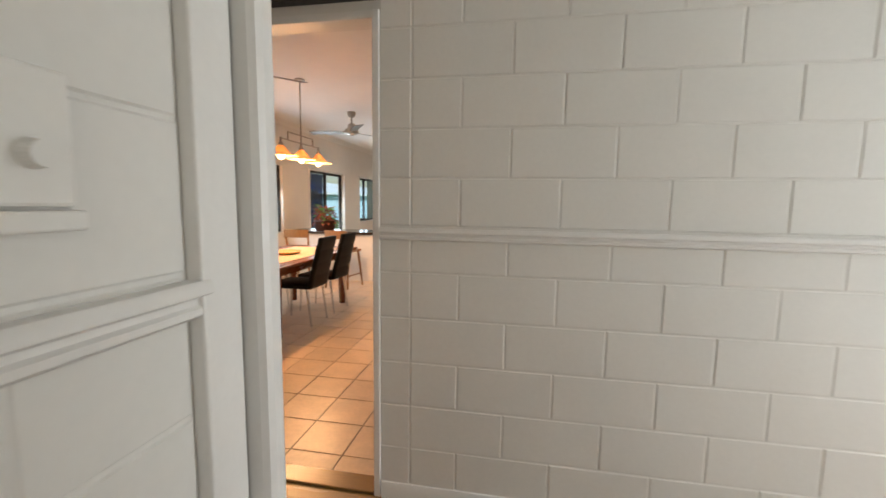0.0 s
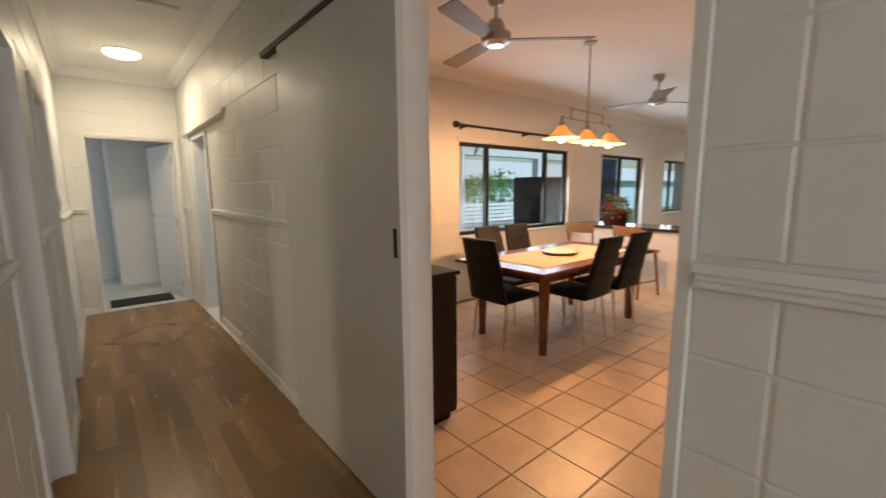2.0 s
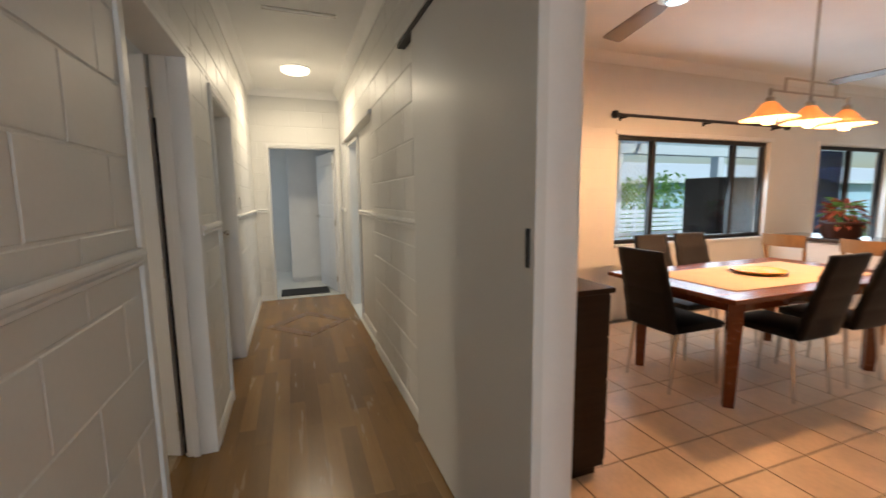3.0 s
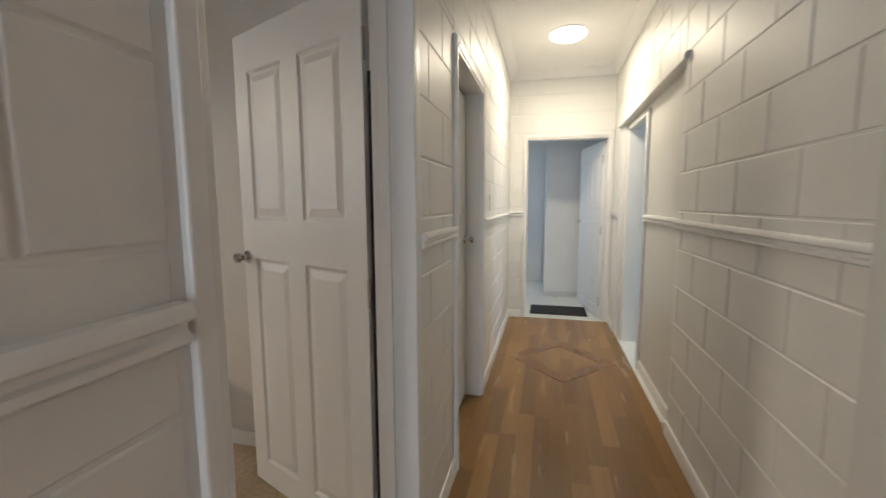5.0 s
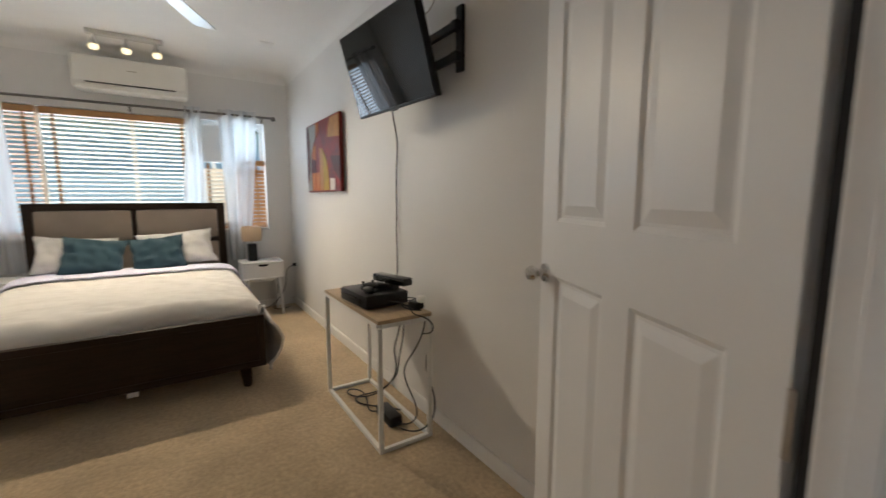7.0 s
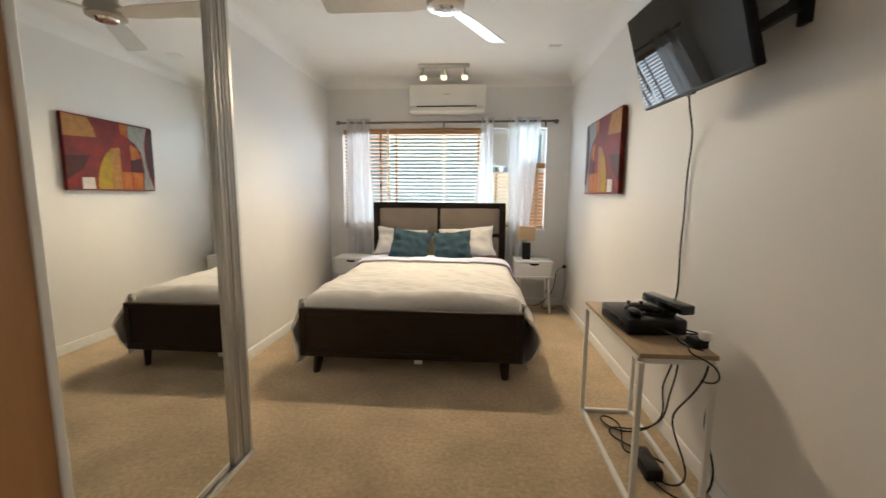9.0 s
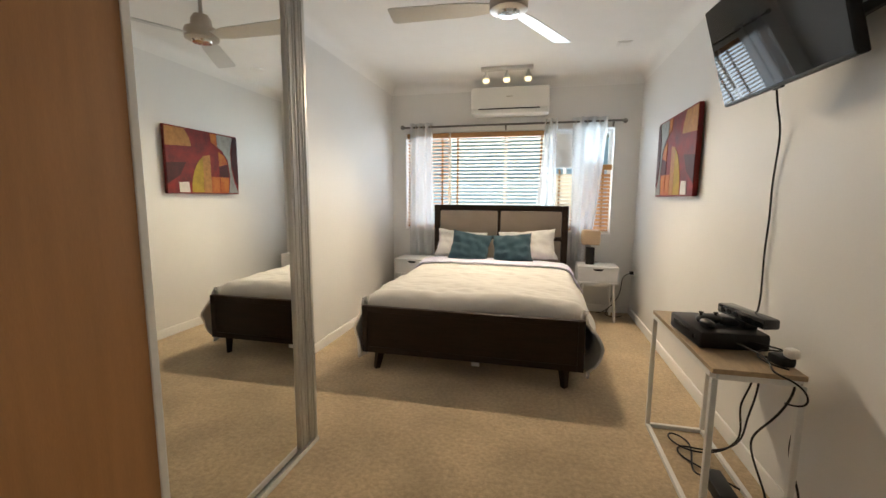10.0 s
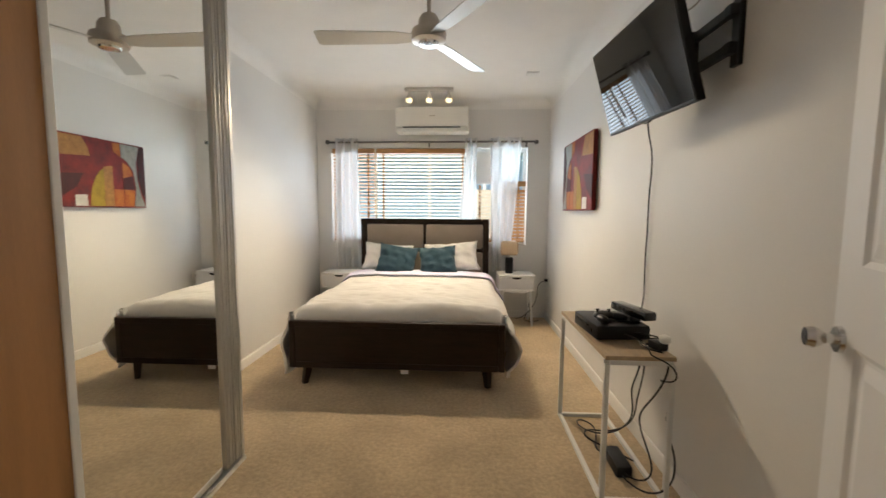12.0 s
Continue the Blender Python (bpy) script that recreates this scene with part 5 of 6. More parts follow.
solo("power_brick", bx((-3.20, -1.42, 0.002), (-3.12, -1.22, 0.062), 0.010), BLACK, "black power brick on the carpet under the table", "power supply", smooth=True)
for k, pts in enumerate((
    [(-3.22, -1.20, 0.71), (-3.30, -1.14, 0.70), (-3.31, -1.12, 0.60), (-3.26, -1.20, 0.42), (-3.23, -1.30, 0.30), (-3.27, -1.24, 0.16), (-3.28, -1.14, 0.06), (-3.20, -1.16, 0.02), (-3.16, -1.22, 0.03)],
    [(-3.24, -1.17, 0.71), (-3.31, -1.10, 0.69), (-3.32, -1.09, 0.55), (-3.28, -1.13, 0.36), (-3.33, -1.06, 0.22), (-3.29, -1.02, 0.06), (-3.18, -1.08, 0.015), (-3.14, -1.20, 0.03)],
    [(-3.16, -1.46, 0.70), (-3.30, -1.44, 0.66), (-3.31, -1.42, 0.50), (-3.27, -1.50, 0.36), (-3.30, -1.44, 0.22), (-3.24, -1.55, 0.06), (-3.12, -1.62, 0.012), (-3.05, -1.75, 0.01), (-3.1, -1.82, 0.01), (-3.18, -1.72, 0.01), (-3.12, -1.55, 0.012), (-3.08, -1.42, 0.01), (-3.15, -1.40, 0.03)],
    [(-3.18, -1.44, 0.70), (-3.31, -1.40, 0.64), (-3.30, -1.37, 0.48), (-3.29, -1.44, 0.32), (-3.32, -1.50, 0.15), (-3.22, -1.62, 0.02), (-3.10, -1.70, 0.01), (-3.05, -1.58, 0.01), (-3.16, -1.48, 0.012), (-3.26, -1.36, 0.012)],
    [(-3.14, -1.25, 0.74), (-3.20, -1.10, 0.74), (-3.14, -1.02, 0.715), (-3.22, -1.00, 0.70), (-3.28, -0.99, 0.64), (-3.25, -0.98, 0.60), (-3.20, -1.00, 0.61)],
    [(-3.18, -1.25, 0.75), (-3.26, -1.16, 0.76), (-3.30, -1.20, 0.73), (-3.22, -1.28, 0.72), (-3.16, -1.14, 0.71), (-3.24, -1.07, 0.71)],
)):
    cable("cable", pts, 0.0045 if k < 4 else 0.0035, BLACK, "tangled black cable hanging from the console table" if k < 4 else "black cable looped on the table end")

# ---- dining room things ----
TBX0, TBX1, TBY0, TBY1, TBZ = -3.06, -2.055, 3.50, 5.42, 0.74
tb_ = thing("dining_table", ((TBX0 + TBX1) / 2, (TBY0 + TBY1) / 2, 0), 0, "polished red-brown timber dining table with a cream runner", "table")
part("tabletop", bx((TBX0, TBY0, TBZ - 0.03), (TBX1, TBY1, TBZ), 0.006), REDWOOD, tb_, world_space=True)
for x in (TBX0 + 0.15, TBX1 - 0.15):
    part("apron", bx((x - 0.011, TBY0 + 0.22, TBZ - 0.13), (x + 0.011, TBY1 - 0.20, TBZ - 0.03)), REDWOOD, tb_, world_space=True)
    for y in (TBY0 + 0.22, TBY1 - 0.19):
        part("leg", tube(bmesh.new(), (x, y, 0.0), (x, y, TBZ - 0.03), 0.042, 0.062, 4), REDWOOD, tb_, "square tapered leg", world_space=True)
for y in (TBY0 + 0.22, TBY1 - 0.19):
    part("apron", bx((TBX0 + 0.15, y - 0.011, TBZ - 0.13), (TBX1 - 0.15, y + 0.011, TBZ - 0.03)), REDWOOD, tb_, world_space=True)
solo("table_runner", bx((-2.86, 3.72, TBZ + 0.0005), (-2.20, 5.2, TBZ + 0.004), 0.001), CREAMCLOTH, "flat cream cloth runner along the table", "table runner")
solo("platter", lathe(bmesh.new(), [(0.001, 0.0), (0.12, 0.0), (0.17, 0.018), (0.18, 0.030), (0.17, 0.032), (0.12, 0.014), (0.05, 0.012), (0.001, 0.012)], (-2.55, 4.45, TBZ + 0.005)), BRASS, "yellow scalloped ceramic platter on the runner", "platter", smooth=True)


def chair(at, rz, label, material):
    """A high-back chair with chromed legs, facing +y."""
    e = thing("dining_chair", at, rz, label, "chair", "dining chairs")
    part("seat", bx((-0.205, -0.21, 0.41), (0.205, 0.24, 0.465), 0.02), material, e, "padded seat", True)
    def back(u, v):
        w = 0.205 - 0.022 * v
        rib = 0.007 * abs(math.sin(math.pi * 4 * v)) ** 0.6
        return ((2 * u - 1) * w, -0.215 - 0.13 * v ** 1.15 - rib - 0.010 * math.sin(math.pi * u), 0.42 + 0.55 * v)
    bk = part("backrest", sheet(bmesh.new(), back, 8, 32), material, e, "ribbed padded backrest", True)
    th = bk.modifiers.new("thickness", "SOLIDIFY")
    th.thickness, th.offset = 0.034, 0
    for sx in (-1, 1):
        part("leg", tb((sx * 0.185, 0.225, 0.0), (sx * 0.175, 0.20, 0.42), 0.010, 0.016, 10), CHROME, e, "chromed tapered leg", True)
        part("leg", tb((sx * 0.185, -0.23, 0.0), (sx * 0.175, -0.18, 0.42), 0.010, 0.016, 10), CHROME, e, "chromed tapered leg", True)
    return e


chair((-2.64, 3.74, 0), 0, "black leatherette high-back chair at the table's end", LEATHER)
ch = chair((-2.30, 4.32, 0), 90, "black leatherette high-back dining chair pushed under the table", LEATHER)
copy_thing(ch, pose(-2.30, 4.90, 0, 0, 0, 88))
ch2 = chair((-3.06, 4.30, 0), -90, "charcoal ribbed high-back chair on the window side", GREYLEATHER)
copy_thing(ch2, pose(-3.06, 4.78, 0, 0, 0, -91))

side = thing("sideboard", (-2.45, 2.29, 0), 0, "near-black wooden sideboard against the dining room wall", "sideboard")
part("body", bx((-2.95, 2.02, 0.05), (-1.965, 2.53, 0.895), 0.004), DARKWOOD, side, world_space=True)
part("top", bx((-2.97, 2.01, 0.895), (-1.95, 2.55, 0.92), 0.004), DARKWOOD, side, world_space=True)
part("plinth", bx((-2.92, 2.04, 0), (-1.99, 2.50, 0.05)), DARKWOOD, side, world_space=True)
for k in range(4):
    d = part("drawer", bx((-2.94, 2.53, 0.07 + 0.205 * k), (-1.975, 2.545, 0.265 + 0.205 * k), 0.003), DARKWOOD, side, world_space=True)
    part("handle", tb((-2.6, 2.565, 0.17 + 0.205 * k), (-2.3, 2.565, 0.17 + 0.205 * k), 0.006), STEEL, d, world_space=True)
solo("dark_tray", bx((-2.30, 2.15, 0.921), (-2.05, 2.42, 0.935), 0.005), BLACK, "flat black tray on the sideboard", "tray")

pd = thing("pendant_light", (-2.37, 4.55, 2.7), 0, "three-shade pendant with bronze bars, lit warm", "pendant light")
part("canopy", lathe(bmesh.new(), [(0.001, 0), (0.055, 0), (0.055, -0.018), (0.001, -0.024)]), STEEL, pd, "", True)
part("rod", tb((0, 0, -0.02), (0, 0, -0.72), 0.008), STEEL, pd)
fr2 = bmesh.new()
tube(fr2, (0, -0.27, -0.615), (0, 0.27, -0.615), 0.007), tube(fr2, (0, -0.38, -0.70), (0, 0.38, -0.70), 0.007)
for y in (-0.27, 0.27):
    tube(fr2, (0, y, -0.615), (0, y, -0.70), 0.007)
part("frame_bars", fr2, STEEL, pd, "bronze pipe frame", True)
for k in range(3):
    y = -0.41 + 0.41 * k
    so_ = part("socket", lathe(bmesh.new(), [(0.001, -0.69), (0.012, -0.69), (0.012, -0.735), (0.026, -0.75), (0.026, -0.79), (0.001, -0.79)], (0, y, 0)), STEEL, pd, "", True)
    shd = part("shade", lathe(bmesh.new(), [(0.03, -0.775), (0.042, -0.785), (0.070, -0.825), (0.110, -0.862), (0.162, -0.880), (0.162, -0.883), (0.108, -0.867), (0.067, -0.830), (0.039, -0.790), (0.028, -0.781)], (0, y, 0)), AMBER, pd, "flared amber enamel shade", True)
    g = part("bulb", lathe(bmesh.new(), [(0.001, -0.79), (0.018, -0.80), (0.022, -0.825), (0.036, -0.865), (0.040, -0.890), (0.028, -0.914), (0.001, -0.922)], (0, y, 0)), BULB, pd, "glowing round bulb", True)
    g.visible_shadow = False
ceiling_fan("ceiling_fan", (-2.27, 3.18), 2.7, 48, "brushed nickel three-blade fan above the dining table", drop=0.30, material=BLADE)
ceiling_fan("ceiling_fan", (-2.45, 6.2), 2.7, 62, "brushed nickel three-blade fan near the kitchen", drop=0.30, material=BLADE)
# the pair at x -0.6 is invented to go with the added lamps
for x, y in ((-2.9, 8.55), (-2.95, 11.0), (-0.6, 8.55), (-0.6, 6.0)):
    e = thing("kitchen_downlight", (x, y, 2.7), 0, "round glowing recessed downlight, two of the four added out of view", "downlight", "kitchen downlights")
    part("rim", lathe(bmesh.new(), [(0.001, 0), (0.065, 0), (0.06, -0.008), (0.001, -0.008)]), WHITEPLASTIC, e, "", True)
    g = part("lens", lathe(bmesh.new(), [(0.001, -0.006), (0.048, -0.006), (0.046, -0.012), (0.001, -0.012)]), GLOW, e, "glowing lens", True)
    g.visible_shadow = False

# kitchen counter, stools, plant
ctr = thing("breakfast_counter", (-3.0, 7.0, 0), 0, "white painted block breakfast counter", "counter")
part("block_base", bx((-3.88, 6.74, 0), (-2.18, 7.26, 0.80), 0.004), BLOCKFAR, ctr, world_space=True)
solo("countertop", bx((-3.90, 6.68, 0.80), (-2.10, 7.34, 0.84), 0.006), GRANITE, "dark polished stone worktop on the breakfast counter", "worktop")


def stool(at, rz):
    e = thing("bar_stool", at, rz, "mid-brown wooden bar chair with a curved back rail", "stool", "bar stools")
    part("seat", bx((-0.19, -0.18, 0.56), (0.19, 0.19, 0.595), 0.012), STOOLWOOD, e)
    for sx in (-1, 1):
        part("leg", tb((sx * 0.20, 0.20, 0), (sx * 0.15, 0.15, 0.565), 0.016, 0.02, 8), STOOLWOOD, e)
        part("leg", tb((sx * 0.20, -0.24, 0), (sx * 0.17, -0.17, 0.60), 0.016, 0.02, 8), STOOLWOOD, e)
        part("back_post", tb((sx * 0.17, -0.17, 0.58), (sx * 0.19, -0.24, 0.88), 0.018, 0.014, 8), STOOLWOOD, e)
        part("stretcher", tb((sx * 0.183, 0.185, 0.2), (sx * 0.187, -0.21, 0.2), 0.010), STOOLWOOD, e)
    part("back_rail", sheet(bmesh.new(), lambda u, v: (-0.2 + 0.4 * u, -0.235 - 0.04 * math.sin(math.pi * u) - 0.015 * v, 0.78 + 0.13 * v), 14, 3), STOOLWOOD, e)
    e.children[-1].modifiers.new("thickness", "SOLIDIFY").thickness = 0.02
    return e


stool((-3.35, 6.30, 0), 4)
stool((-2.62, 6.28, 0), -10)

plant = thing("potted_plant", (-3.28, 6.95, 0.84), 0, "bushy flame-red leafy plant in a dark pot on the counter", "plant")
part("pot", lathe(bmesh.new(), [(0.001, 0), (0.15, 0), (0.17, 0.02), (0.185, 0.15), (0.195, 0.16), (0.195, 0.18), (0.175, 0.18), (0.17, 0.14), (0.001, 0.14)]), POT, plant, "dark glazed pot", True)
rnd = random.Random(4)
LEAFMESH = []
for m_ in (LEAF, GREENLEAF):
    b = bmesh.new()
    vs = [b.verts.new(p) for p in ((0, 0, 0), (0.05, 0.035, 0.012), (0.115, 0.03, 0.012), (0.17, 0, -0.012), (0.115, -0.03, 0.012), (0.05, -0.035, 0.012), (0.09, 0, -0.004))]
    for q in ((0, 1, 6), (1, 2, 6), (2, 3, 6), (3, 4, 6), (4, 5, 6), (5, 0, 6)):
        b.faces.new([vs[i] for i in q])
    LEAFMESH.append(mesh_of("leaf", b, m_, True))
for k in range(150):
    o = new("leaf", LEAFMESH[0 if rnd.random() < 0.72 else 1])
    o.parent = plant
    a, z = rnd.uniform(0, 2 * math.pi), rnd.uniform(0, 1)
    r = 0.03 + 0.13 * rnd.random() * (1 - 0.5 * z)
    o.matrix_local = pose(r * math.cos(a), r * math.sin(a), 0.15 + 0.24 * z * rnd.uniform(0.7, 1.1), 0, 40 - 95 * (z + 0.2) * rnd.uniform(0.3, 1) + 20, math.degrees(a) + rnd.uniform(-40, 40)) @ Matrix.Scale(rnd.uniform(0.62, 0.85), 4)
for k in range(9):
    a = 2 * math.pi * k / 9
    part("stem", tb((0.05 * math.cos(a), 0.05 * math.sin(a), 0.13), (0.13 * math.cos(a), 0.13 * math.sin(a), 0.33), 0.006, 0.003, 6), GREENLEAF, plant)

tub = thing("laundry_tub", (-2.66, 9.3, 0), 0, "white moulded laundry tub on a pedestal", "laundry tub")
part("pedestal", lathe(bmesh.new(), [(0.001, 0), (0.15, 0), (0.16, 0.02), (0.14, 0.30), (0.145, 0.48), (0.17, 0.56), (0.001, 0.56)]), WHITEPLASTIC, tub, "rounded white pedestal", True)
part("bowl", lathe(bmesh.new(), [(0.001, 0.54), (0.165, 0.54), (0.21, 0.62), (0.28, 0.74), (0.31, 0.81), (0.29, 0.81), (0.20, 0.64), (0.001, 0.60)]), WHITEPLASTIC, tub, "flared white bowl", True)
part("rim", lathe(bmesh.new(), [(0.27, 0.80), (0.325, 0.80), (0.34, 0.815), (0.34, 0.84), (0.325, 0.85), (0.28, 0.85), (0.27, 0.84)]), WHITEPLASTIC, tub, "rolled white rim", True)
solo("kitchen_mat", bx((-2.58, 7.95, 0.001), (-2.12, 8.55, 0.012), 0.004), RUBBER, "black rubber mat on the kitchen tiles", "mat")
solo("wall_shelf", bx((-3.7, 12.72, 1.74), (-3.25, 12.9, 1.80), 0.005), BLACK, "dark wall shelf in the kitchen corner", "shelf")
kb = thing("window_blind_grey", (-3.85, 11.2, 0.9), 0, "grey-green vertical blind half across the kitchen window", "blind")
for k in range(14):
    part("vane", bx((WX + 0.012, 10.62 + 0.088 * k, 0.90), (WX + 0.016, 10.70 + 0.088 * k, 1.90)), GREYSHADE, kb, world_space=True)
# ---- patio outside the dining windows ----
solo("ground", bx((-400, -400, -0.35), (400, 400, -0.15)), GRASS, "green lawn beyond the house", "ground", "structure")
solo("patio", bx((-9.0, 1.0, -0.15), (-4.05, 13.0, -0.03)), CONCRETE, "pale concrete patio slab", "patio", "structure")
pr = thing("patio_pergola", (-6.5, 7, 2.4), 0, "open white battened patio pergola on pale posts", "pergola")
for k in range(9):
    part("batten", bx((-8.6, 2.6 + 0.6 * k, 2.30), (-4.1, 2.68 + 0.6 * k, 2.38)), LATTICE, pr, world_space=True)
for y in (4.3, 6.9, 9.6):
    part("post", bx((-6.9, y, -0.03), (-6.72, y + 0.18, 2.3), 0.01), LATTICE, pr, "white square post", world_space=True)
part("beam", bx((-6.92, 2.4, 2.12), (-6.70, 12.2, 2.30), 0.005), PALEBLUE, pr, "pale blue beam", world_space=True)
fn = thing("patio_fence", (-9.1, 10, 0), 0, "white slatted patio fence", "fence")
for k in range(8):
    part("slat", bx((-9.12, 2.0, 0.02 + 0.12 * k), (-9.09, 18.0, 0.11 + 0.12 * k)), LATTICE, fn, world_space=True)
for k in range(7):
    part("post", bx((-9.18, 2.0 + 2.6 * k, -0.03), (-9.10, 2.08 + 2.6 * k, 1.05)), LATTICE, fn, world_space=True)
fr3 = thing("outdoor_fridge", (-5.6, 7.75, -0.03), 0, "tall black outdoor fridge on the patio", "fridge")
part("body", bx((-5.95, 7.75, 0.0), (-5.3, 8.9, 1.62), 0.02), BLACK, fr3, world_space=True)
part("fridge_door", bx((-5.30, 7.76, 0.06), (-5.26, 8.32, 1.60), 0.01), BLACK, fr3, world_space=True)
part("fridge_door", bx((-5.30, 8.33, 0.06), (-5.26, 8.89, 1.60), 0.01), BLACK, fr3, world_space=True)
oc = thing("patio_chair", (-5.6, 5.15, -0.03), 0, "dark wicker patio chair", "chair")
part("seat", bx((-5.9, 4.85, 0.36), (-5.3, 5.45, 0.43), 0.02), BLACK, oc, world_space=True)
part("backrest", sheet(bmesh.new(), lambda u, v: (-5.88 + 0.5 * (1 - math.sin(math.pi * u)), 4.85 + 0.6 * u, 0.43 + 0.50 * v * (0.75 + 0.25 * math.sin(math.pi * u))), 12, 4), BLACK, oc, world_space=True)
oc.children[-1].modifiers.new("thickness", "SOLIDIFY").thickness = 0.02
for x, y in ((-5.86, 4.89), (-5.34, 4.89), (-5.86, 5.41), (-5.34, 5.41)):
    part("leg", tb((x, y, 0.0), (x, y, 0.37), 0.015), BLACK, oc, world_space=True)


def shrub(at, w, h, seed, label):
    """A leafy shrub: stems and a crown of many small leaves."""
    e = thing("shrub", at, 0, label, "shrub", "patio shrubs")
    r = random.Random(seed)
    st = bmesh.new()
    for k in range(7):
        a = r.uniform(0, 6.28)
        tube(st, (0.06 * math.cos(a), 0.06 * math.sin(a), 0), (0.3 * w * math.cos(a), 0.3 * w * math.sin(a), h * r.uniform(0.6, 0.85)), 0.025, 0.008, 6)
    part("stems", st, STOOLWOOD, e)
    verts, faces = [], []
    for k in range(900):
        a, z = r.uniform(0, 6.28), r.uniform(0.1, 1)
        rad = w * (0.35 + 0.65 * r.random()) * math.sqrt(max(0.05, 1 - (1.5 * z - 0.75) ** 2)) * (0.75 + 0.35 * math.sin(3 * a + seed))
        c = Vector((rad * math.cos(a), rad * math.sin(a), z * h * r.uniform(0.85, 1.1)))
        m = Euler((r.uniform(-1, 1), r.uniform(-1, 1), r.uniform(0, 6.28))).to_matrix()
        s = r.uniform(0.06, 0.13)
        i = len(verts)
        verts += [c + m @ Vector(p) * s for p in ((-1, 0, 0), (0, 0.42, 0.1), (1, 0, -0.1), (0, -0.42, 0.1))]
        faces.append((i, i + 1, i + 2, i + 3))
    me = bpy.data.meshes.new("crown")
    me.from_pydata(verts, [], faces)
    me.materials.append(GREENLEAF)
    o = new("crown", me)
    o.parent = e
    return e


for k in range(9):
    shrub((-10.4 - 0.5 * (k % 2), 2.2 + 2.1 * k, -0.15), 1.1, 1.6 + 0.25 * (k % 3), k, "leafy green shrub behind the patio fence")
bw2 = thing("boundary_house", (-14, 20, -0.15), 0, "low pale blue house with a white roof beyond shrubs", "house")
part("wall", bx((-15, -4, -0.15), (-14, 60, 1.9)), SKYBLUE, bw2, world_space=True)
part("roof", prism(bmesh.new(), [(-13.5, 1.85), (-13.5, 2.0), (-16.5, 2.95), (-16.5, 1.85)], -5, 61, lambda u, v, d: (u, d, v)), LATTICE, bw2, world_space=True)
nb = thing("neighbour_house", (-1.9, -9.5, -0.15), 0, "pale rendered neighbouring house with a low roof", "house")
part("wall", bx((-7, -10.4, 0), (4, -9.4, 2.9)), LATTICE, nb, world_space=True)
part("roof", prism(bmesh.new(), [(-9.0, 2.7), (-9.1, 2.85), (-11.0, 3.9), (-11.0, 2.7)], -7.4, 4.4, lambda u, v, d: (d, u, v)), CONCRETE, nb, world_space=True)
part("window", bx((-2.6, -9.42, 0.9), (-1.2, -9.38, 1.9)), PALEBLUE, nb, world_space=True)

# ---- pieces: blocks, planks, tiles ----
blocks(wall_north, "x", 1.842, -1, -0.505, -0.368, (), shift=0.04)
blocks(wall_north, "x", 1.842, -1, -0.368, 1.55, (), shift=0.04)
blocks(wall_north, "x", 1.842, -1, -4.04, -2.60, (), z1=2.62, shift=0.04)
blocks(wall_north, "x", 1.842, -1, -2.60, -0.505, (), z0=2.255, z1=2.62, shift=0.04)
blocks(wall_north, "x", 1.842, -1, END_X, -4.04, ((-5.96, -4.04, -1, 2.06),), z1=2.62, shift=0.04)
blocks(wall_south, "x", 0.745, 1, END_X, -0.42, ((-2.90, -1.97, -1, 2.085), (-4.295, -3.415, -1, 2.035)), z1=2.62, shift=-0.03)
blocks(wall_west, "y", END_X, 1, 0.745, 1.842, ((0.895, 1.825, -1, 2.045),), z1=2.62, shift=0.02)
blocks(wall_passage, "y", -0.36, 1, -0.4, 0.627, (), shift=0.02)

PLANKMESH = {}


def plank(x0, x1, y0, y1, parent):
    key = (round(x1 - x0, 3), round(y1 - y0, 3))
    if key not in PLANKMESH:
        PLANKMESH[key] = mesh_of("plank", box(bmesh.new(), (-key[0] / 2 + 0.0004, -key[1] / 2 + 0.0004, -0.006), (key[0] / 2 - 0.0004, key[1] / 2 - 0.0004, 0.0), 0), PLANK)
    o = new("plank", PLANKMESH[key])
    o.parent = parent
    o.location = ((x0 + x1) / 2, (y0 + y1) / 2, 0.0)


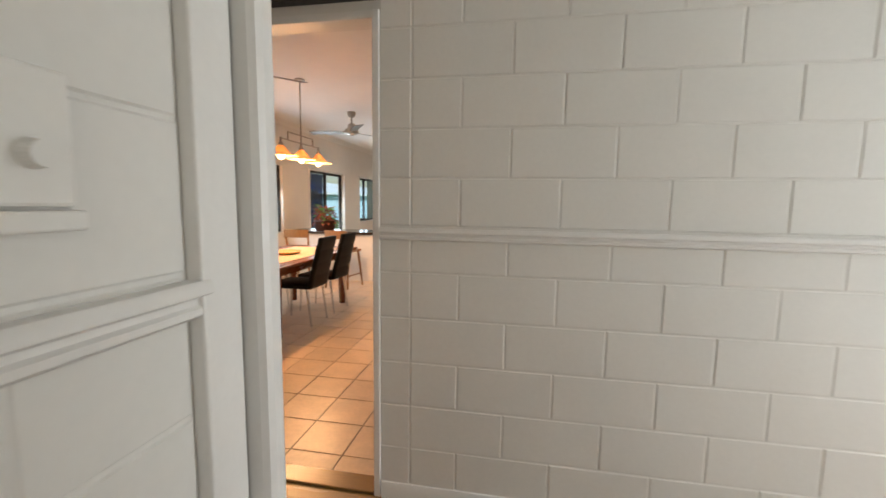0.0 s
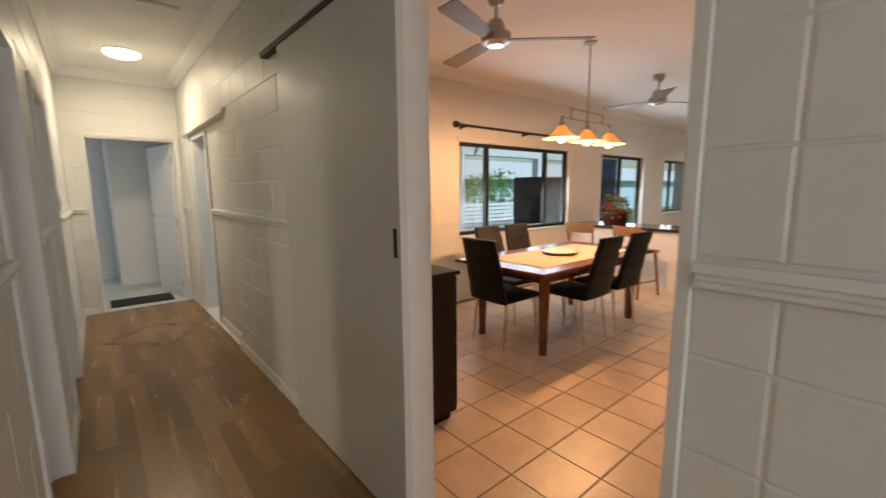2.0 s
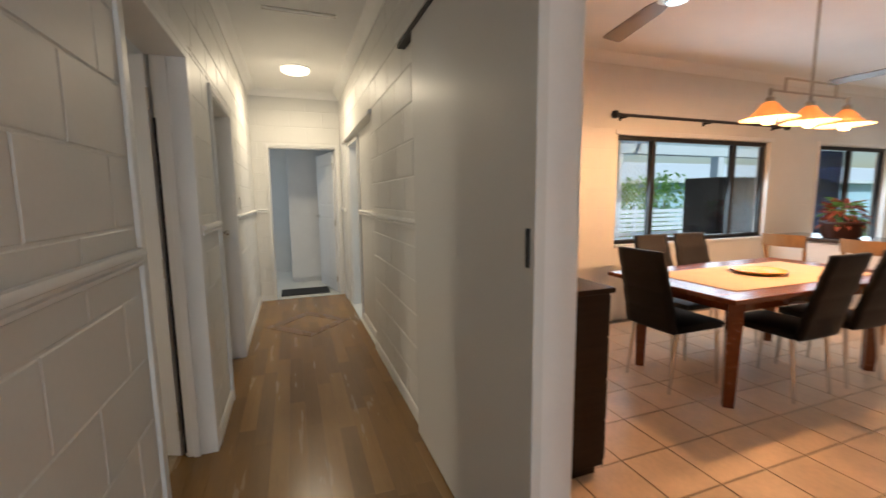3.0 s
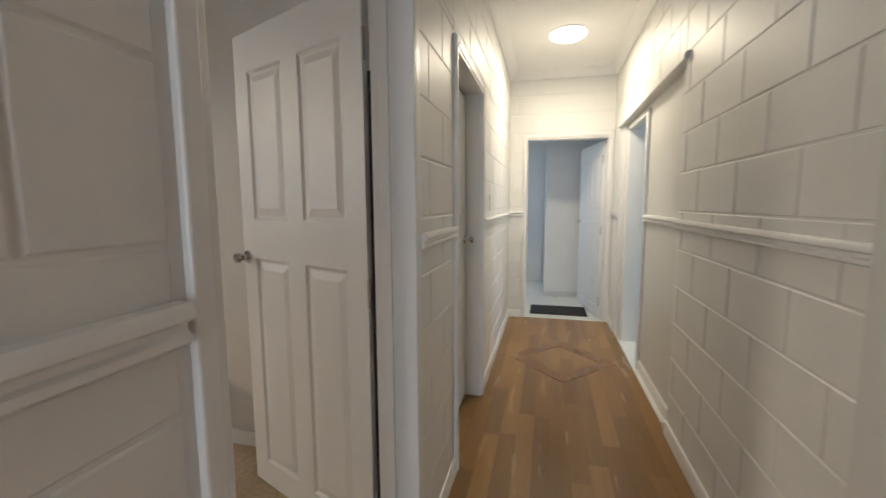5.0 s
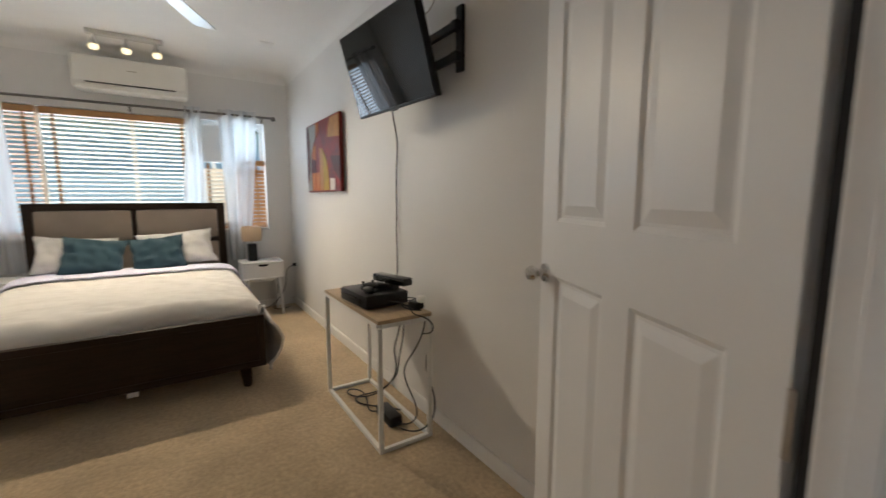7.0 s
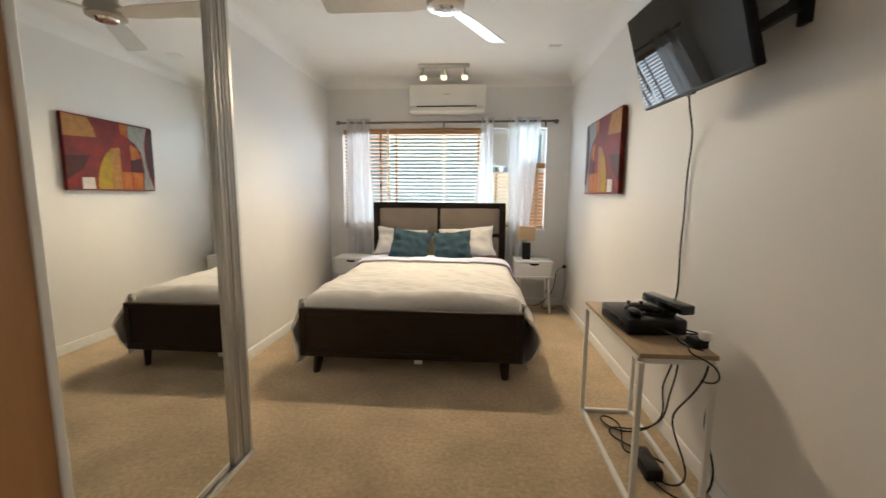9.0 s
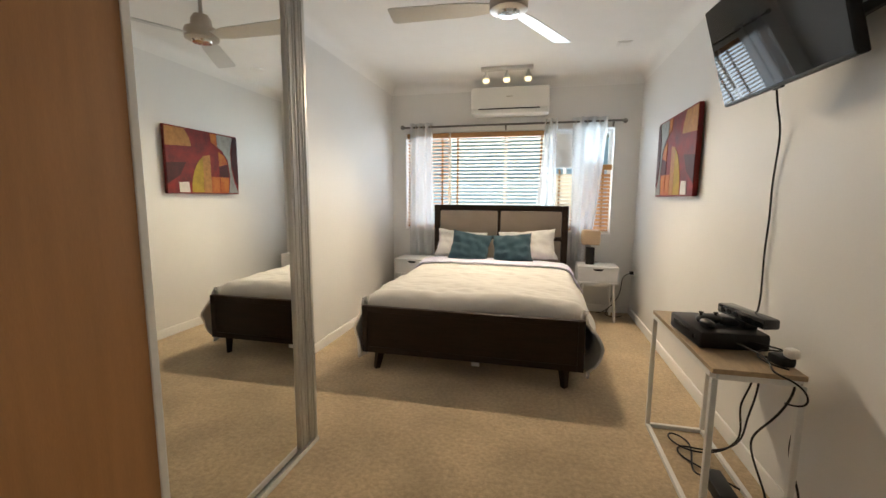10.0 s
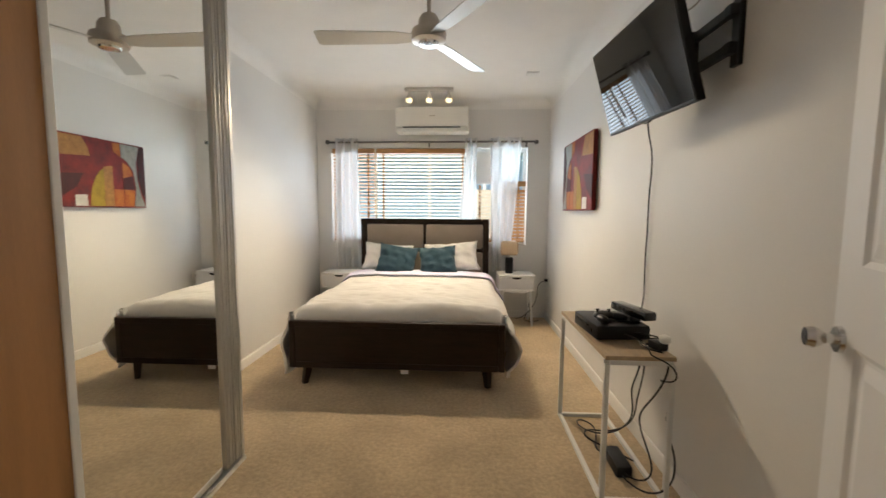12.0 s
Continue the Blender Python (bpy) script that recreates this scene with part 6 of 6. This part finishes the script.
prnd = random.Random(8)
row = 0
y = 0.56
while y < 1.84:
    y1 = min(y + 0.092, 1.841)
    x = END_X - prnd.uniform(0, 0.8)
    while x < 1.6:
        ln_ = prnd.choice((0.6, 0.8, 1.0))
        a, b = max(x, END_X), min(x + ln_, 1.6)
        if b - a > 0.02:
            plank(a, b, y, y1, floor_hall)
        x += ln_
    y = y1
inl = thing("floor_inlay", (-5.05, 1.30, 0), 0, "darker diamond-shaped timber inlay in the hall floor", "floor inlay", kind="structure")
for k in range(4):
    m_ = Matrix.Rotation(math.pi / 2 * k, 4, "Z")
    part("inlay_board", prism(bmesh.new(), [(0.47, 0), (0, 0.44), (0, 0.30), (0.32, 0)] if k % 2 == 0 else [(0.44, 0), (0, 0.47), (0, 0.32), (0.30, 0)], -0.004, 0.0030, lambda u, v, d: m_ @ Vector((u, v, d))), INLAY, inl)

tile_mesh = mesh_of("tile", box(bmesh.new(), (-0.1475, -0.1475, -0.008), (0.1475, 0.1475, 0.0), 0.0018), TILE)
rest = bmesh.new()
count = 0
for j in range(0, 37):
    for i in range(-9, 12):
        cx, cy = -1.26 + 0.302 * i, 2.24 + 0.302 * j
        if cx < -3.9 or cy > 12.9 or cx > 2.2:
            continue
        if cy < 7.4 and -3.9 < cx < 0.5 and count < 300:
            o = new("tile", tile_mesh)
            o.parent = floor_dining
            o.location, count = (cx, cy, 0.0), count + 1
        else:
            v = [rest.verts.new((cx + sx * 0.1475, cy + sy * 0.1475, 0.0)) for sx, sy in ((-1, -1), (1, -1), (1, 1), (-1, 1))]
            w = [rest.verts.new((cx + sx * 0.1475, cy + sy * 0.1475, -0.008)) for sx, sy in ((-1, -1), (1, -1), (1, 1), (-1, 1))]
            rest.faces.new(v)
            for k in range(4):
                rest.faces.new((v[k], w[k], w[(k + 1) % 4], v[(k + 1) % 4]))
ob = new("far_tiles", mesh_of("far_tiles", rest, TILE))
ob.parent = floor_dining
tagged(ob, kind="stuff")
cut_mesh = mesh_of("tile", box(bmesh.new(), (-0.1475, -0.062, -0.008), (0.1475, 0.062, 0.0), 0.0018), TILE)
for i in range(-2, 4):
    o = new("tile", cut_mesh)
    o.parent = floor_dining
    o.location = (-1.26 + 0.302 * i, 2.025, 0.0)
